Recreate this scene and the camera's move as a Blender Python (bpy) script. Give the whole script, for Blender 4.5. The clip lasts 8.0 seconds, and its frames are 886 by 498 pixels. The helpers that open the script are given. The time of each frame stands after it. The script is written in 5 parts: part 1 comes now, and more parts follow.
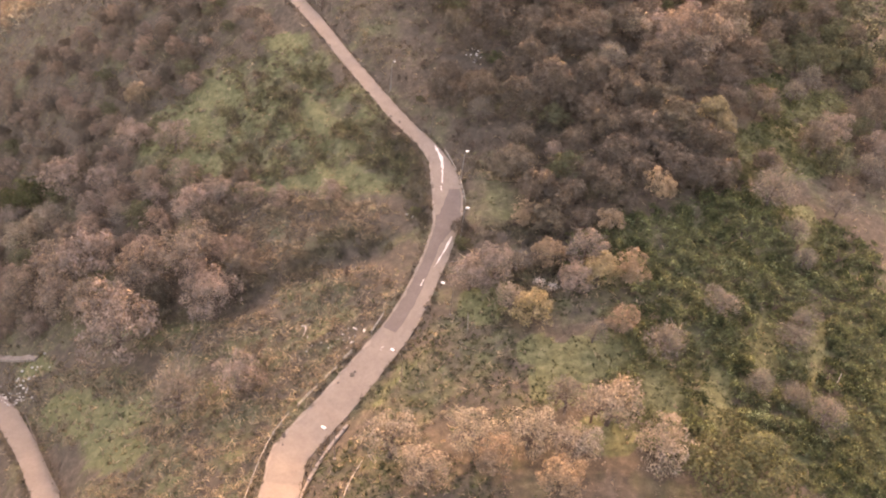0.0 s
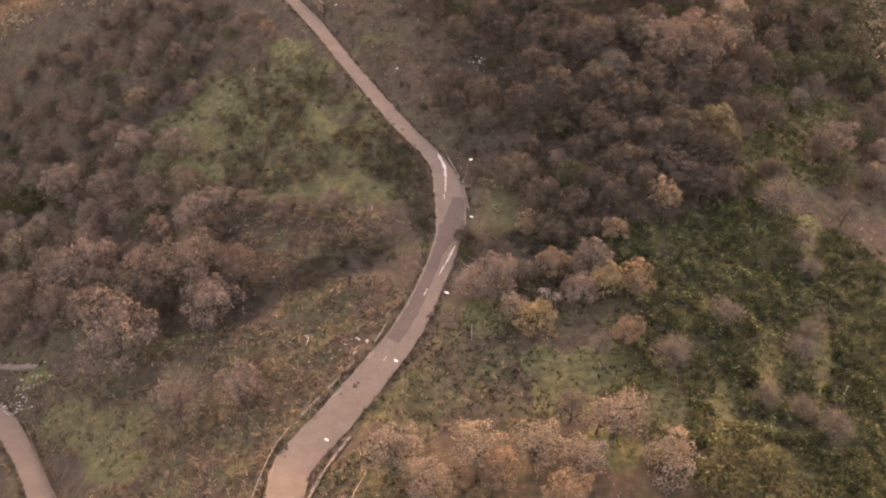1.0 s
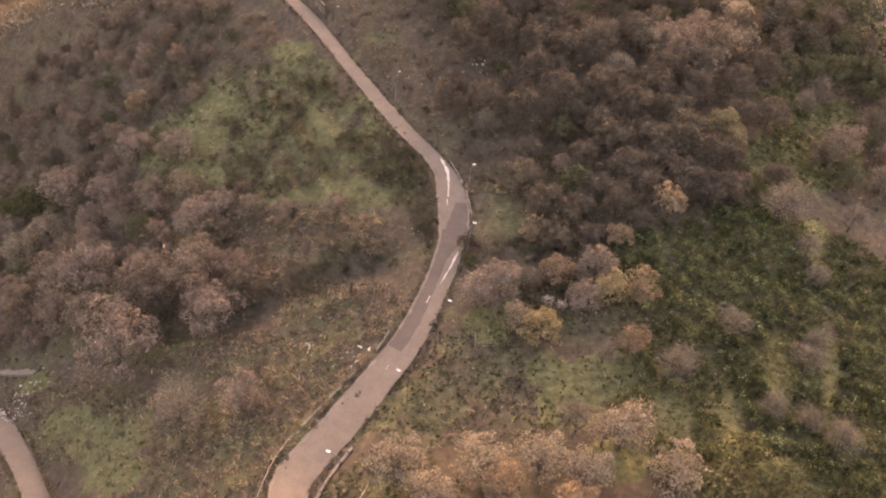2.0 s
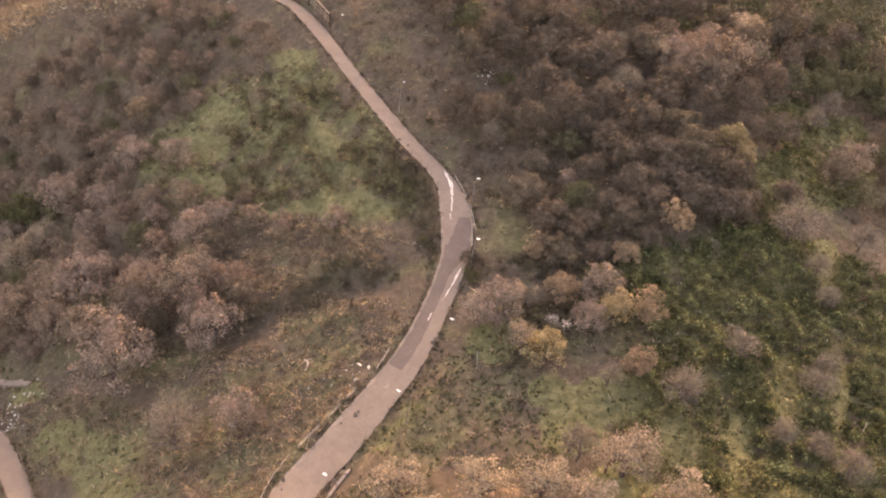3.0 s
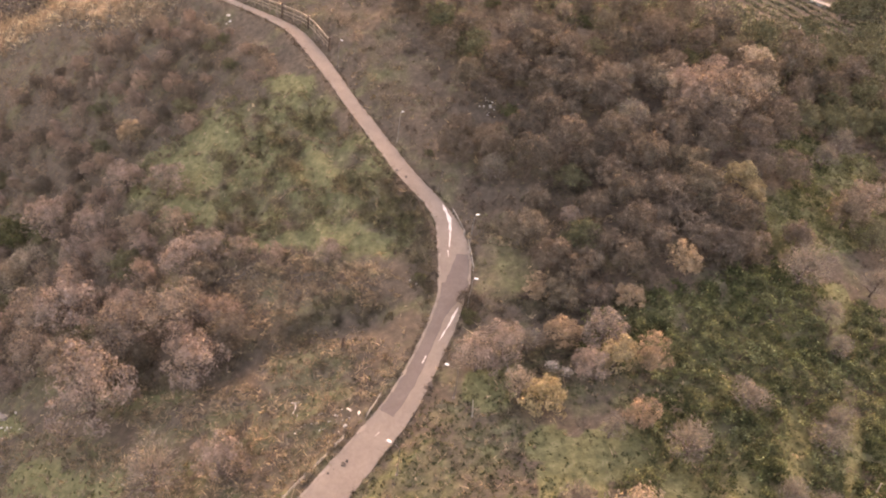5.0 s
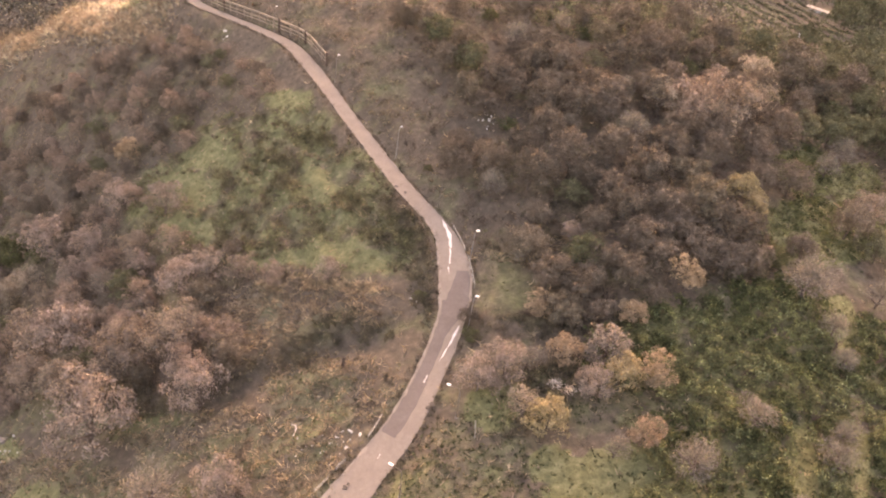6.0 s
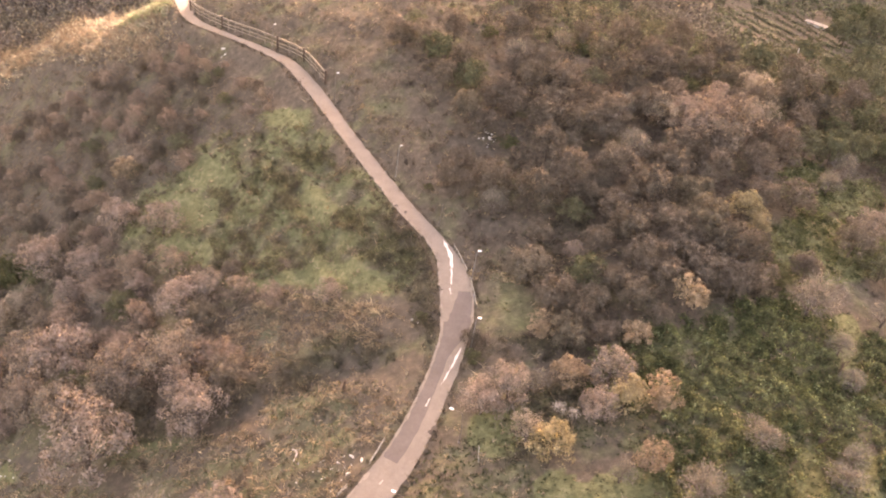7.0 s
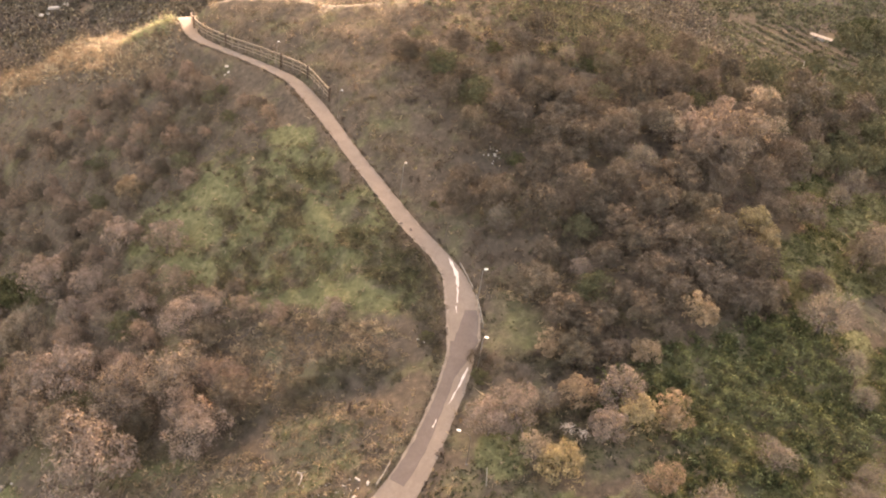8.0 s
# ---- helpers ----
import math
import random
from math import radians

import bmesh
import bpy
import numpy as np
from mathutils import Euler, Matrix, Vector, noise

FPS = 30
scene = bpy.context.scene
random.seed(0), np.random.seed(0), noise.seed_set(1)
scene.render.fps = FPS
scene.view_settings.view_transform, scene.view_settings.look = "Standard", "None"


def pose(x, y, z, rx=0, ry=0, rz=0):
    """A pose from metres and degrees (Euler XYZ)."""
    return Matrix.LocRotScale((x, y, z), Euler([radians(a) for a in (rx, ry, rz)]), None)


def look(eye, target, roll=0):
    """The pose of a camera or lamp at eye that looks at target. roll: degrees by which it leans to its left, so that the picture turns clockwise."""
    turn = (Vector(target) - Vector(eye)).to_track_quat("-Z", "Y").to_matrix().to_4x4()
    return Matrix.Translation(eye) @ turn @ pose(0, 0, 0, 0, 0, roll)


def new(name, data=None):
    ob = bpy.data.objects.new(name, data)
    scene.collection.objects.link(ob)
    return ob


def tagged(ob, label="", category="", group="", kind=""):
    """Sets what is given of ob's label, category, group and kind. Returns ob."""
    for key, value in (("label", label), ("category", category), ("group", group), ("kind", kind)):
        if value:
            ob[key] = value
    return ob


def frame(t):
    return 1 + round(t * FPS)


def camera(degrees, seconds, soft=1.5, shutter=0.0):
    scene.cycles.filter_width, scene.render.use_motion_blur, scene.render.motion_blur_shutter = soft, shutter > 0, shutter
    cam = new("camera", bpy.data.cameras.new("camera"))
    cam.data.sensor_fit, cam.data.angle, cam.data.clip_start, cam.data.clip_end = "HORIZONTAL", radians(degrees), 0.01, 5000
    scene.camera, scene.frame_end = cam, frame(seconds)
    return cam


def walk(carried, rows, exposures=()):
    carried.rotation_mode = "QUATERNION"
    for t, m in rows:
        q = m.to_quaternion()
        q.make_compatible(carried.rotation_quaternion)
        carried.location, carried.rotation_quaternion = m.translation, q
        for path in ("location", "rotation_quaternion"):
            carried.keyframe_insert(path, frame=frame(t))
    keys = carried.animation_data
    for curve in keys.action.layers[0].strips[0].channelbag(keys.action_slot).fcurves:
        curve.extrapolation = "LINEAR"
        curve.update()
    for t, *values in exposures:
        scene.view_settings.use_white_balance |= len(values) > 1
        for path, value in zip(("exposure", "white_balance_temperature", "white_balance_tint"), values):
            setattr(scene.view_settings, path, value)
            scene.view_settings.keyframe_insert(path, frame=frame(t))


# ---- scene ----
cam = camera(52.0, 8.0, soft=2.05)
PATH = [
    (0, (-1.284, -42.232, 64.691), (-1.035, -38.2726, 61.6475), 7.0),
    (0.5, (-1.571, -41.49, 64.611), (-1.3217, -37.512, 61.5927), 7.01),
    (1, (-1.878, -41.054, 64.795), (-1.626, -37.0843, 61.7649), 7.1),
    (2.5, (-2.163, -37.793, 64.9), (-1.9265, -33.8329, 61.8556), 7.25),
    (3, (-2.207, -36.363, 64.638), (-1.9757, -32.3879, 61.6131), 7.78),
    (3.5, (-2.219, -34.931, 64.413), (-1.9842, -30.9376, 61.4144), 8.38),
    (4, (-2.154, -33.45, 64.2), (-1.9163, -29.4373, 61.2268), 8.98),
    (4.5, (-2.008, -32.026, 63.987), (-1.778, -28.0023, 61.0277), 9.02),
    (6, (-2.057, -29.175, 64.354), (-1.8395, -25.1194, 61.437), 8.08),
    (6.5, (-2.222, -28.443, 64.551), (-2.0062, -24.367, 61.6629), 7.8),
    (7, (-2.66, -27.509, 64.484), (-2.4346, -23.4153, 61.6229), 7.87),
    (7.5, (-2.725, -26.776, 64.265), (-2.5084, -22.6587, 61.4369), 7.62),
    (8, (-2.916, -26.173, 64.234), (-2.7196, -22.0357, 61.4328), 7.3),
]
walk(cam, [(t, look(eye, target, roll)) for t, eye, target, roll in PATH],
     exposures=[(0.0, 3.5, 8400, 37), (0.5, 3.35, 8500, 38), (1.0, 2.78, 8600, 39), (2.5, 3.07, 8600, 37), (4.5, 3.32, 8600, 37), (6.0, 3.55, 8600, 37), (7.0, 3.72, 8700, 36), (7.5, 3.8, 8800, 35), (8.0, 3.43, 9200, 29)])

# ---- light: a low sun ahead, behind the crest, and a wide hazy sky ----
SUN_ELEV, SUN_TURN = 10.0, 12.0      # degrees above the horizon; degrees right of straight ahead (+y)
world = bpy.data.worlds.new("world")
scene.world = world
world.use_nodes = True
wn = world.node_tree
sky = wn.nodes.new("ShaderNodeTexSky")
sky.sky_type = "NISHITA"
sky.sun_disc = False
sky.sun_elevation = radians(SUN_ELEV)
sky.sun_rotation = radians(SUN_TURN)
sky.dust_density = 6.0
sky.ozone_density = 0.3
wn.links.new(sky.outputs[0], wn.nodes["Background"].inputs[0])
wn.nodes["Background"].inputs[1].default_value = 0.15
sun = new("sun", bpy.data.lights.new("sun", "SUN"))
sun.data.energy = 3.6
sun.data.angle = radians(2.0)
sun.data.color = (1.0, 0.96, 0.91)
_el, _az = radians(SUN_ELEV), radians(SUN_TURN)
_to = Vector((math.sin(_az) * math.cos(_el), math.cos(_az) * math.cos(_el), math.sin(_el)))
sun.matrix_world = look(_to * 300, (0, 0, 0))

rng = np.random.default_rng(7)


# ---- materials ----
def material(name, rough=0.85, metal=0.0):
    m = bpy.data.materials.new(name)
    m.use_nodes = True
    b = m.node_tree.nodes["Principled BSDF"]
    b.inputs["Roughness"].default_value = rough
    b.inputs["Metallic"].default_value = metal
    b.inputs["Specular IOR Level"].default_value = 0.25
    return m, m.node_tree.nodes, m.node_tree.links, b


def noise_of(n, l, scale, detail=4.0, rough=0.6, coords="Object"):
    c = n.new("ShaderNodeTexCoord")
    t = n.new("ShaderNodeTexNoise")
    t.inputs["Scale"].default_value = scale
    t.inputs["Detail"].default_value = detail
    t.inputs["Roughness"].default_value = rough
    l.new(c.outputs[coords], t.inputs["Vector"])
    return t.outputs["Fac"]


def ramp(n, l, fac, stops):
    r = n.new("ShaderNodeValToRGB")
    e = r.color_ramp.elements
    while len(e) < len(stops):
        e.new(0.5)
    for k, (p, c) in zip(e, stops):
        k.position, k.color = p, (*c, 1.0)
    l.new(fac, r.inputs["Fac"])
    return r.outputs["Color"]


def mixed(n, l, fac, a, b, how="MIX"):
    x = n.new("ShaderNodeMix")
    x.data_type, x.blend_type = "RGBA", how
    if isinstance(fac, float):
        x.inputs[0].default_value = fac
    else:
        l.new(fac, x.inputs[0])
    for i, v in ((6, a), (7, b)):
        if isinstance(v, tuple):
            x.inputs[i].default_value = (*v, 1.0)
        else:
            l.new(v, x.inputs[i])
    return x.outputs[2]


def bumped(n, l, b, height, strength=0.4, distance=0.03):
    u = n.new("ShaderNodeBump")
    u.inputs["Strength"].default_value = strength
    u.inputs["Distance"].default_value = distance
    l.new(height, u.inputs["Height"])
    l.new(u.outputs["Normal"], b.inputs["Normal"])


def plain(name, a, b2, scale=6.0, rough=0.8, metal=0.0, bump=0.3):
    """A worn surface between two near colours."""
    m, n, l, b = material(name, rough, metal)
    big = noise_of(n, l, scale * 0.2, 3.0)
    fine = noise_of(n, l, scale * 3.0, 5.0)
    c = ramp(n, l, big, [(0.35, a), (0.65, b2)])
    c = mixed(n, l, 0.35, c, ramp(n, l, fine, [(0.3, tuple(v * 0.6 for v in a)), (0.7, b2)]))
    l.new(c, b.inputs["Base Color"])
    bumped(n, l, b, fine, bump, 0.02)
    return m


def leafy(name, tones, glow=0.22, spread=0.28):
    """Foliage: the tone varies from plant to plant, and from leaf to leaf."""
    m, n, l, b = material(name, 0.85)
    b.inputs["Specular IOR Level"].default_value = 0.08
    info = n.new("ShaderNodeObjectInfo")
    geo = n.new("ShaderNodeNewGeometry")
    k = len(tones)
    each = ramp(n, l, info.outputs["Random"], [(i / max(1, k - 1), t) for i, t in enumerate(tones)])
    leaf = ramp(n, l, geo.outputs["Random Per Island"], [(0.0, (1 - spread,) * 3), (0.7, (1.0, 1.0, 1.0)), (1.0, (1 + spread * 1.6, 1 + spread * 1.4, 1 + spread))])
    patch = ramp(n, l, noise_of(n, l, 0.85, 3.0), [(0.34, (0.68, 0.7, 0.7)), (0.5, (0.96, 0.96, 0.96)), (0.66, (1.3, 1.28, 1.26))])
    c = mixed(n, l, 1.0, mixed(n, l, 1.0, each, leaf, "MULTIPLY"), patch, "MULTIPLY")
    l.new(c, b.inputs["Base Color"])
    t = n.new("ShaderNodeBsdfTranslucent")
    l.new(c, t.inputs["Color"])
    s = n.new("ShaderNodeMixShader")
    s.inputs[0].default_value = glow
    l.new(b.outputs[0], s.inputs[1])
    l.new(t.outputs[0], s.inputs[2])
    l.new(s.outputs[0], n["Material Output"].inputs["Surface"])
    return m


def stuff_leafy(name, tones, glow=0.25, patch_scale=0.09):
    """Joined undergrowth: the tone varies by patch and by leaf."""
    m, n, l, b = material(name, 0.85)
    b.inputs["Specular IOR Level"].default_value = 0.08
    geo = n.new("ShaderNodeNewGeometry")
    k = len(tones)
    each = ramp(n, l, noise_of(n, l, patch_scale, 5.0, 0.7), [(0.3 + 0.4 * i / max(1, k - 1), t) for i, t in enumerate(tones)])
    leaf = ramp(n, l, geo.outputs["Random Per Island"], [(0.0, (0.6, 0.6, 0.6)), (0.6, (1.0, 1.0, 1.0)), (0.85, (1.25, 1.22, 1.18)), (1.0, (1.8, 1.72, 1.5))])
    plant = ramp(n, l, noise_of(n, l, 0.62, 3.0, 0.6), [(0.34, (0.5, 0.52, 0.5)), (0.5, (0.95, 0.95, 0.95)), (0.66, (1.6, 1.55, 1.42))])
    c = mixed(n, l, 1.0, mixed(n, l, 1.0, each, leaf, "MULTIPLY"), plant, "MULTIPLY")
    l.new(c, b.inputs["Base Color"])
    t = n.new("ShaderNodeBsdfTranslucent")
    l.new(c, t.inputs["Color"])
    s = n.new("ShaderNodeMixShader")
    s.inputs[0].default_value = glow
    l.new(b.outputs[0], s.inputs[1])
    l.new(t.outputs[0], s.inputs[2])
    l.new(s.outputs[0], n["Material Output"].inputs["Surface"])
    return m


def ground_material():
    m, n, l, b = material("hillside_soil_and_grass", 0.95)
    a = n.new("ShaderNodeAttribute")
    a.attribute_name = "green"
    big = noise_of(n, l, 0.12, 5.0, 0.65)
    mid = noise_of(n, l, 0.9, 5.0, 0.7)
    fine = noise_of(n, l, 6.0, 4.0, 0.7)
    litter = ramp(n, l, mid, [(0.3, (0.055, 0.043, 0.032)), (0.55, (0.10, 0.078, 0.058)), (0.75, (0.17, 0.132, 0.096))])
    grass = ramp(n, l, mid, [(0.3, (0.068, 0.074, 0.034)), (0.52, (0.128, 0.128, 0.063)), (0.72, (0.215, 0.195, 0.108))])
    v = n.new("ShaderNodeMath")
    v.operation = "ADD"
    l.new(a.outputs["Fac"], v.inputs[0])
    l.new(big, v.inputs[1])
    edge = ramp(n, l, v.outputs[0], [(0.72, (0.0, 0.0, 0.0)), (1.1, (1.0, 1.0, 1.0))])
    c = mixed(n, l, edge, litter, grass)
    c = mixed(n, l, 0.5, c, ramp(n, l, fine, [(0.3, (0.55, 0.55, 0.55)), (0.7, (1.35, 1.35, 1.35))]), "MULTIPLY")
    l.new(c, b.inputs["Base Color"])
    bumped(n, l, b, fine, 0.7, 0.12)
    return m


def asphalt(name, dark, light):
    m, n, l, b = material(name, 0.9)
    big = noise_of(n, l, 0.35, 4.0, 0.6)
    mid = noise_of(n, l, 2.5, 5.0, 0.7)
    grit = noise_of(n, l, 40.0, 3.0, 0.7)
    c = ramp(n, l, big, [(0.3, dark), (0.7, light)])
    c = mixed(n, l, 0.5, c, ramp(n, l, mid, [(0.3, (0.75, 0.75, 0.75)), (0.7, (1.18, 1.18, 1.18))]), "MULTIPLY")
    c = mixed(n, l, 0.4, c, ramp(n, l, grit, [(0.3, (0.7, 0.7, 0.7)), (0.7, (1.25, 1.25, 1.25))]), "MULTIPLY")
    l.new(c, b.inputs["Base Color"])
    bumped(n, l, b, grit, 0.4, 0.01)
    return m


GROUND = ground_material()
ASPHALT = asphalt("worn_asphalt", (0.175, 0.144, 0.121), (0.22, 0.182, 0.153))
PATCH = asphalt("newer_asphalt", (0.115, 0.096, 0.086), (0.142, 0.118, 0.106))
TAR = asphalt("tar_and_dirt", (0.05, 0.043, 0.038), (0.09, 0.075, 0.065))
PAINT = plain("worn_white_paint", (0.46, 0.41, 0.37), (0.68, 0.63, 0.58), 8.0)
CONCRETE = plain("weathered_concrete", (0.20, 0.165, 0.142), (0.30, 0.25, 0.215), 4.0)
STONE = plain("pale_limestone", (0.46, 0.41, 0.36), (0.64, 0.58, 0.52), 3.0)
STEEL = plain("galvanised_steel", (0.26, 0.25, 0.24), (0.38, 0.365, 0.35), 6.0, 0.5, 0.6, 0.1)
RAILPAINT = plain("weathered_pale_timber", (0.36, 0.31, 0.26), (0.50, 0.44, 0.37), 6.0)
TIMBER = plain("weathered_brown_timber", (0.21, 0.165, 0.125), (0.32, 0.255, 0.20), 5.0)
DARKWOOD = plain("dark_treated_timber", (0.065, 0.045, 0.034), (0.11, 0.075, 0.057), 5.0)
LAMPWHITE = plain("white_lamp_housing", (0.78, 0.77, 0.75), (0.85, 0.84, 0.82), 5.0, 0.4, 0.0, 0.05)
GLASS = plain("frosted_lamp_lens", (0.55, 0.55, 0.52), (0.65, 0.65, 0.62), 5.0, 0.25, 0.0, 0.02)
ROOF = plain("pale_sheet_roof", (0.24, 0.21, 0.19), (0.32, 0.28, 0.25), 2.0, 0.6)
PLASTER = plain("faded_plaster", (0.42, 0.38, 0.33), (0.55, 0.50, 0.44), 2.0)
BARK = plain("grey_brown_bark", (0.07, 0.052, 0.042), (0.15, 0.115, 0.095), 8.0, 0.95)
BROWN_LEAF = leafy("withered_oak_leaves", [(0.13, 0.107, 0.088), (0.157, 0.127, 0.102), (0.107, 0.091, 0.073), (0.175, 0.14, 0.111), (0.135, 0.117, 0.088)])
DUSTY_LEAF = leafy("dusty_withered_leaves", [(0.245, 0.19, 0.158), (0.272, 0.208, 0.172), (0.228, 0.185, 0.147), (0.288, 0.215, 0.174)], 0.28)
PINK_LEAF = leafy("pinkish_withered_leaves", [(0.262, 0.21, 0.18), (0.285, 0.222, 0.187), (0.245, 0.20, 0.168)])
ORANGE_LEAF = leafy("orange_autumn_leaves", [(0.305, 0.222, 0.158), (0.33, 0.25, 0.172), (0.28, 0.205, 0.155)], 0.3)
YELLOW_LEAF = leafy("yellow_autumn_leaves", [(0.31, 0.255, 0.15), (0.33, 0.265, 0.165)], 0.3)
TAN_LEAF = leafy("tan_withered_leaves", [(0.34, 0.282, 0.222), (0.29, 0.24, 0.19), (0.33, 0.28, 0.21)], 0.3)
# dry straw with the crest's sunlight put into its paler colour
CRESTGRASS = stuff_leafy("straw_paled_for_sunlight", [(0.36, 0.315, 0.24), (0.47, 0.42, 0.33), (0.33, 0.285, 0.22)], 0.35, 0.2)
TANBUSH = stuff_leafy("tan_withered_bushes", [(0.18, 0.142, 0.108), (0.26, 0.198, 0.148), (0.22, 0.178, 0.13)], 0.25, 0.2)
SHOOTS = stuff_leafy("pale_green_shoots", [(0.16, 0.19, 0.102), (0.285, 0.318, 0.188), (0.205, 0.233, 0.135)], 0.3, 0.2)
# scrub leaf tones, darkened to hold the shade of hollows, bank and gully
SHADESCRUB = stuff_leafy("scrub_darkened_for_shade", [(0.085, 0.074, 0.053), (0.12, 0.102, 0.075), (0.098, 0.096, 0.058)], 0.2, 0.2)
STRAW = stuff_leafy("pale_straw", [(0.28, 0.228, 0.168), (0.35, 0.29, 0.215), (0.24, 0.195, 0.145)], 0.3, 0.2)
DARKWEED = stuff_leafy("dark_green_weeds", [(0.045, 0.055, 0.028), (0.075, 0.08, 0.042), (0.06, 0.055, 0.035)], 0.2, 0.2)
POLEBROWN = plain("rusty_brown_pole", (0.17, 0.14, 0.12), (0.24, 0.20, 0.17), 6.0, 0.7, 0.3, 0.1)
BLEACHED = leafy("bleached_twigs", [(0.60, 0.52, 0.45), (0.66, 0.58, 0.51)], 0.1)
DUST = plain("sandy_road_dust", (0.21, 0.172, 0.138), (0.29, 0.242, 0.198), 5.0, 0.95)
BUSH_LEAF = leafy("brown_olive_leaves", [(0.165, 0.138, 0.108), (0.165, 0.138, 0.108)])
OLIVE_LEAF = leafy("dull_olive_leaves", [(0.13, 0.127, 0.08), (0.11, 0.112, 0.067), (0.155, 0.145, 0.094)])
TWIG = leafy("bare_grey_twigs", [(0.228, 0.196, 0.165), (0.21, 0.184, 0.155), (0.245, 0.207, 0.173)], 0.2)
GREEN_LEAF = leafy("evergreen_leaves", [(0.078, 0.082, 0.042), (0.092, 0.098, 0.05), (0.115, 0.112, 0.06)])
BRAMBLE = stuff_leafy("bramble_leaves", [(0.052, 0.061, 0.031), (0.08, 0.09, 0.044), (0.15, 0.154, 0.083), (0.098, 0.10, 0.056)])
GRASS = stuff_leafy("grass_blades", [(0.072, 0.082, 0.04), (0.11, 0.114, 0.058), (0.18, 0.166, 0.10)])
DRYGRASS = stuff_leafy("dry_grass_blades", [(0.228, 0.18, 0.134), (0.335, 0.268, 0.195), (0.20, 0.158, 0.114)])
GREYBUSH = stuff_leafy("grey_green_bushes", [(0.088, 0.089, 0.053), (0.122, 0.119, 0.07), (0.145, 0.128, 0.085), (0.105, 0.103, 0.061)], 0.2, 0.3)
BANKSCRUB = stuff_leafy("dark_bank_scrub", [(0.08, 0.066, 0.052), (0.12, 0.096, 0.074), (0.085, 0.085, 0.05)])
# brown leaf tones paled and greyed to carry the distance haze
FARWOOD = stuff_leafy("far_woods_greyed_for_haze", [(0.13, 0.112, 0.098), (0.165, 0.14, 0.12), (0.145, 0.13, 0.10), (0.18, 0.15, 0.13)], 0.2, 0.05)
GROVE = stuff_leafy("grey_green_groves", [(0.10, 0.104, 0.068), (0.14, 0.142, 0.09), (0.125, 0.118, 0.08), (0.155, 0.155, 0.096)], 0.2, 0.06)
DUSTYBUSH = stuff_leafy("dusty_withered_scrub", [(0.178, 0.141, 0.113), (0.218, 0.17, 0.137), (0.165, 0.143, 0.102), (0.205, 0.155, 0.122)], 0.28, 0.12)
BROWNBUSH = stuff_leafy("withered_scrub", [(0.078, 0.062, 0.053), (0.11, 0.087, 0.072), (0.152, 0.116, 0.093), (0.103, 0.089, 0.066)])


# ---- helpers for meshes ----
def part(name, bm, mat, parent=None, label=""):
    """Links a bmesh as one mesh object under a thing."""
    me = bpy.data.meshes.new(name)
    bm.to_mesh(me)
    bm.free()
    me.materials.append(mat)
    ob = new(name, me)
    ob.parent = parent
    return tagged(ob, label)


def quads(name, q, mat):
    """A mesh of many separate quads, q: (n, 4, 3)."""
    n = len(q)
    me = bpy.data.meshes.new(name)
    me.vertices.add(4 * n)
    me.vertices.foreach_set("co", np.ascontiguousarray(q, dtype=np.float32).ravel())
    me.loops.add(4 * n)
    me.loops.foreach_set("vertex_index", np.arange(4 * n, dtype=np.int32))
    me.polygons.add(n)
    me.polygons.foreach_set("loop_start", np.arange(0, 4 * n, 4, dtype=np.int32))
    me.update(calc_edges=True)
    me.validate()
    me.materials.append(mat)
    return me


def box(bm, cx, cy, cz, sx, sy, sz, m=None, bevel=0.0):
    r = bmesh.ops.create_cube(bm, size=1.0)
    vs = r["verts"]
    bmesh.ops.scale(bm, vec=(sx, sy, sz), verts=vs)
    bmesh.ops.translate(bm, vec=(cx, cy, cz), verts=vs)
    if bevel:
        es = list({e for v in vs for e in v.link_edges})
        vs = [v for v in bmesh.ops.bevel(bm, geom=es, offset=bevel, segments=1, affect="EDGES")["verts"]]
    if m is not None:
        bmesh.ops.transform(bm, matrix=m, verts=vs)
    return vs


def tube(bm, pts, radii, sides=6, cap=True):
    """A tapered tube through the points."""
    rings = []
    pts = [Vector(p) for p in pts]
    for i, (p, r) in enumerate(zip(pts, radii)):
        d = (pts[min(i + 1, len(pts) - 1)] - pts[max(i - 1, 0)]).normalized()
        a = d.orthogonal().normalized()
        b = d.cross(a)
        rings.append([bm.verts.new(p + r * (math.cos(k * 2 * math.pi / sides) * a + math.sin(k * 2 * math.pi / sides) * b)) for k in range(sides)])
    for u, v in zip(rings, rings[1:]):
        # match the ring starts, so that the tube does not twist
        s = min(range(sides), key=lambda k: (v[k].co - u[0].co).length)
        for k in range(sides):
            bm.faces.new((u[k], u[(k + 1) % sides], v[(k + 1 + s) % sides], v[(k + s) % sides]))
    if cap:
        bm.faces.new(rings[-1])
        bm.faces.new(rings[0][::-1])


# ---- lie of the land ----
def smooth(a, b, v):
    t = np.clip((v - a) / (b - a), 0, 1)
    return t * t * (3 - 2 * t)


def crest_line(x):
    """How far ahead the crest of the hillside runs."""
    return 152.0 + 13.0 * smooth(-15, -50, x) + 24.0 * smooth(-55, -96, x)


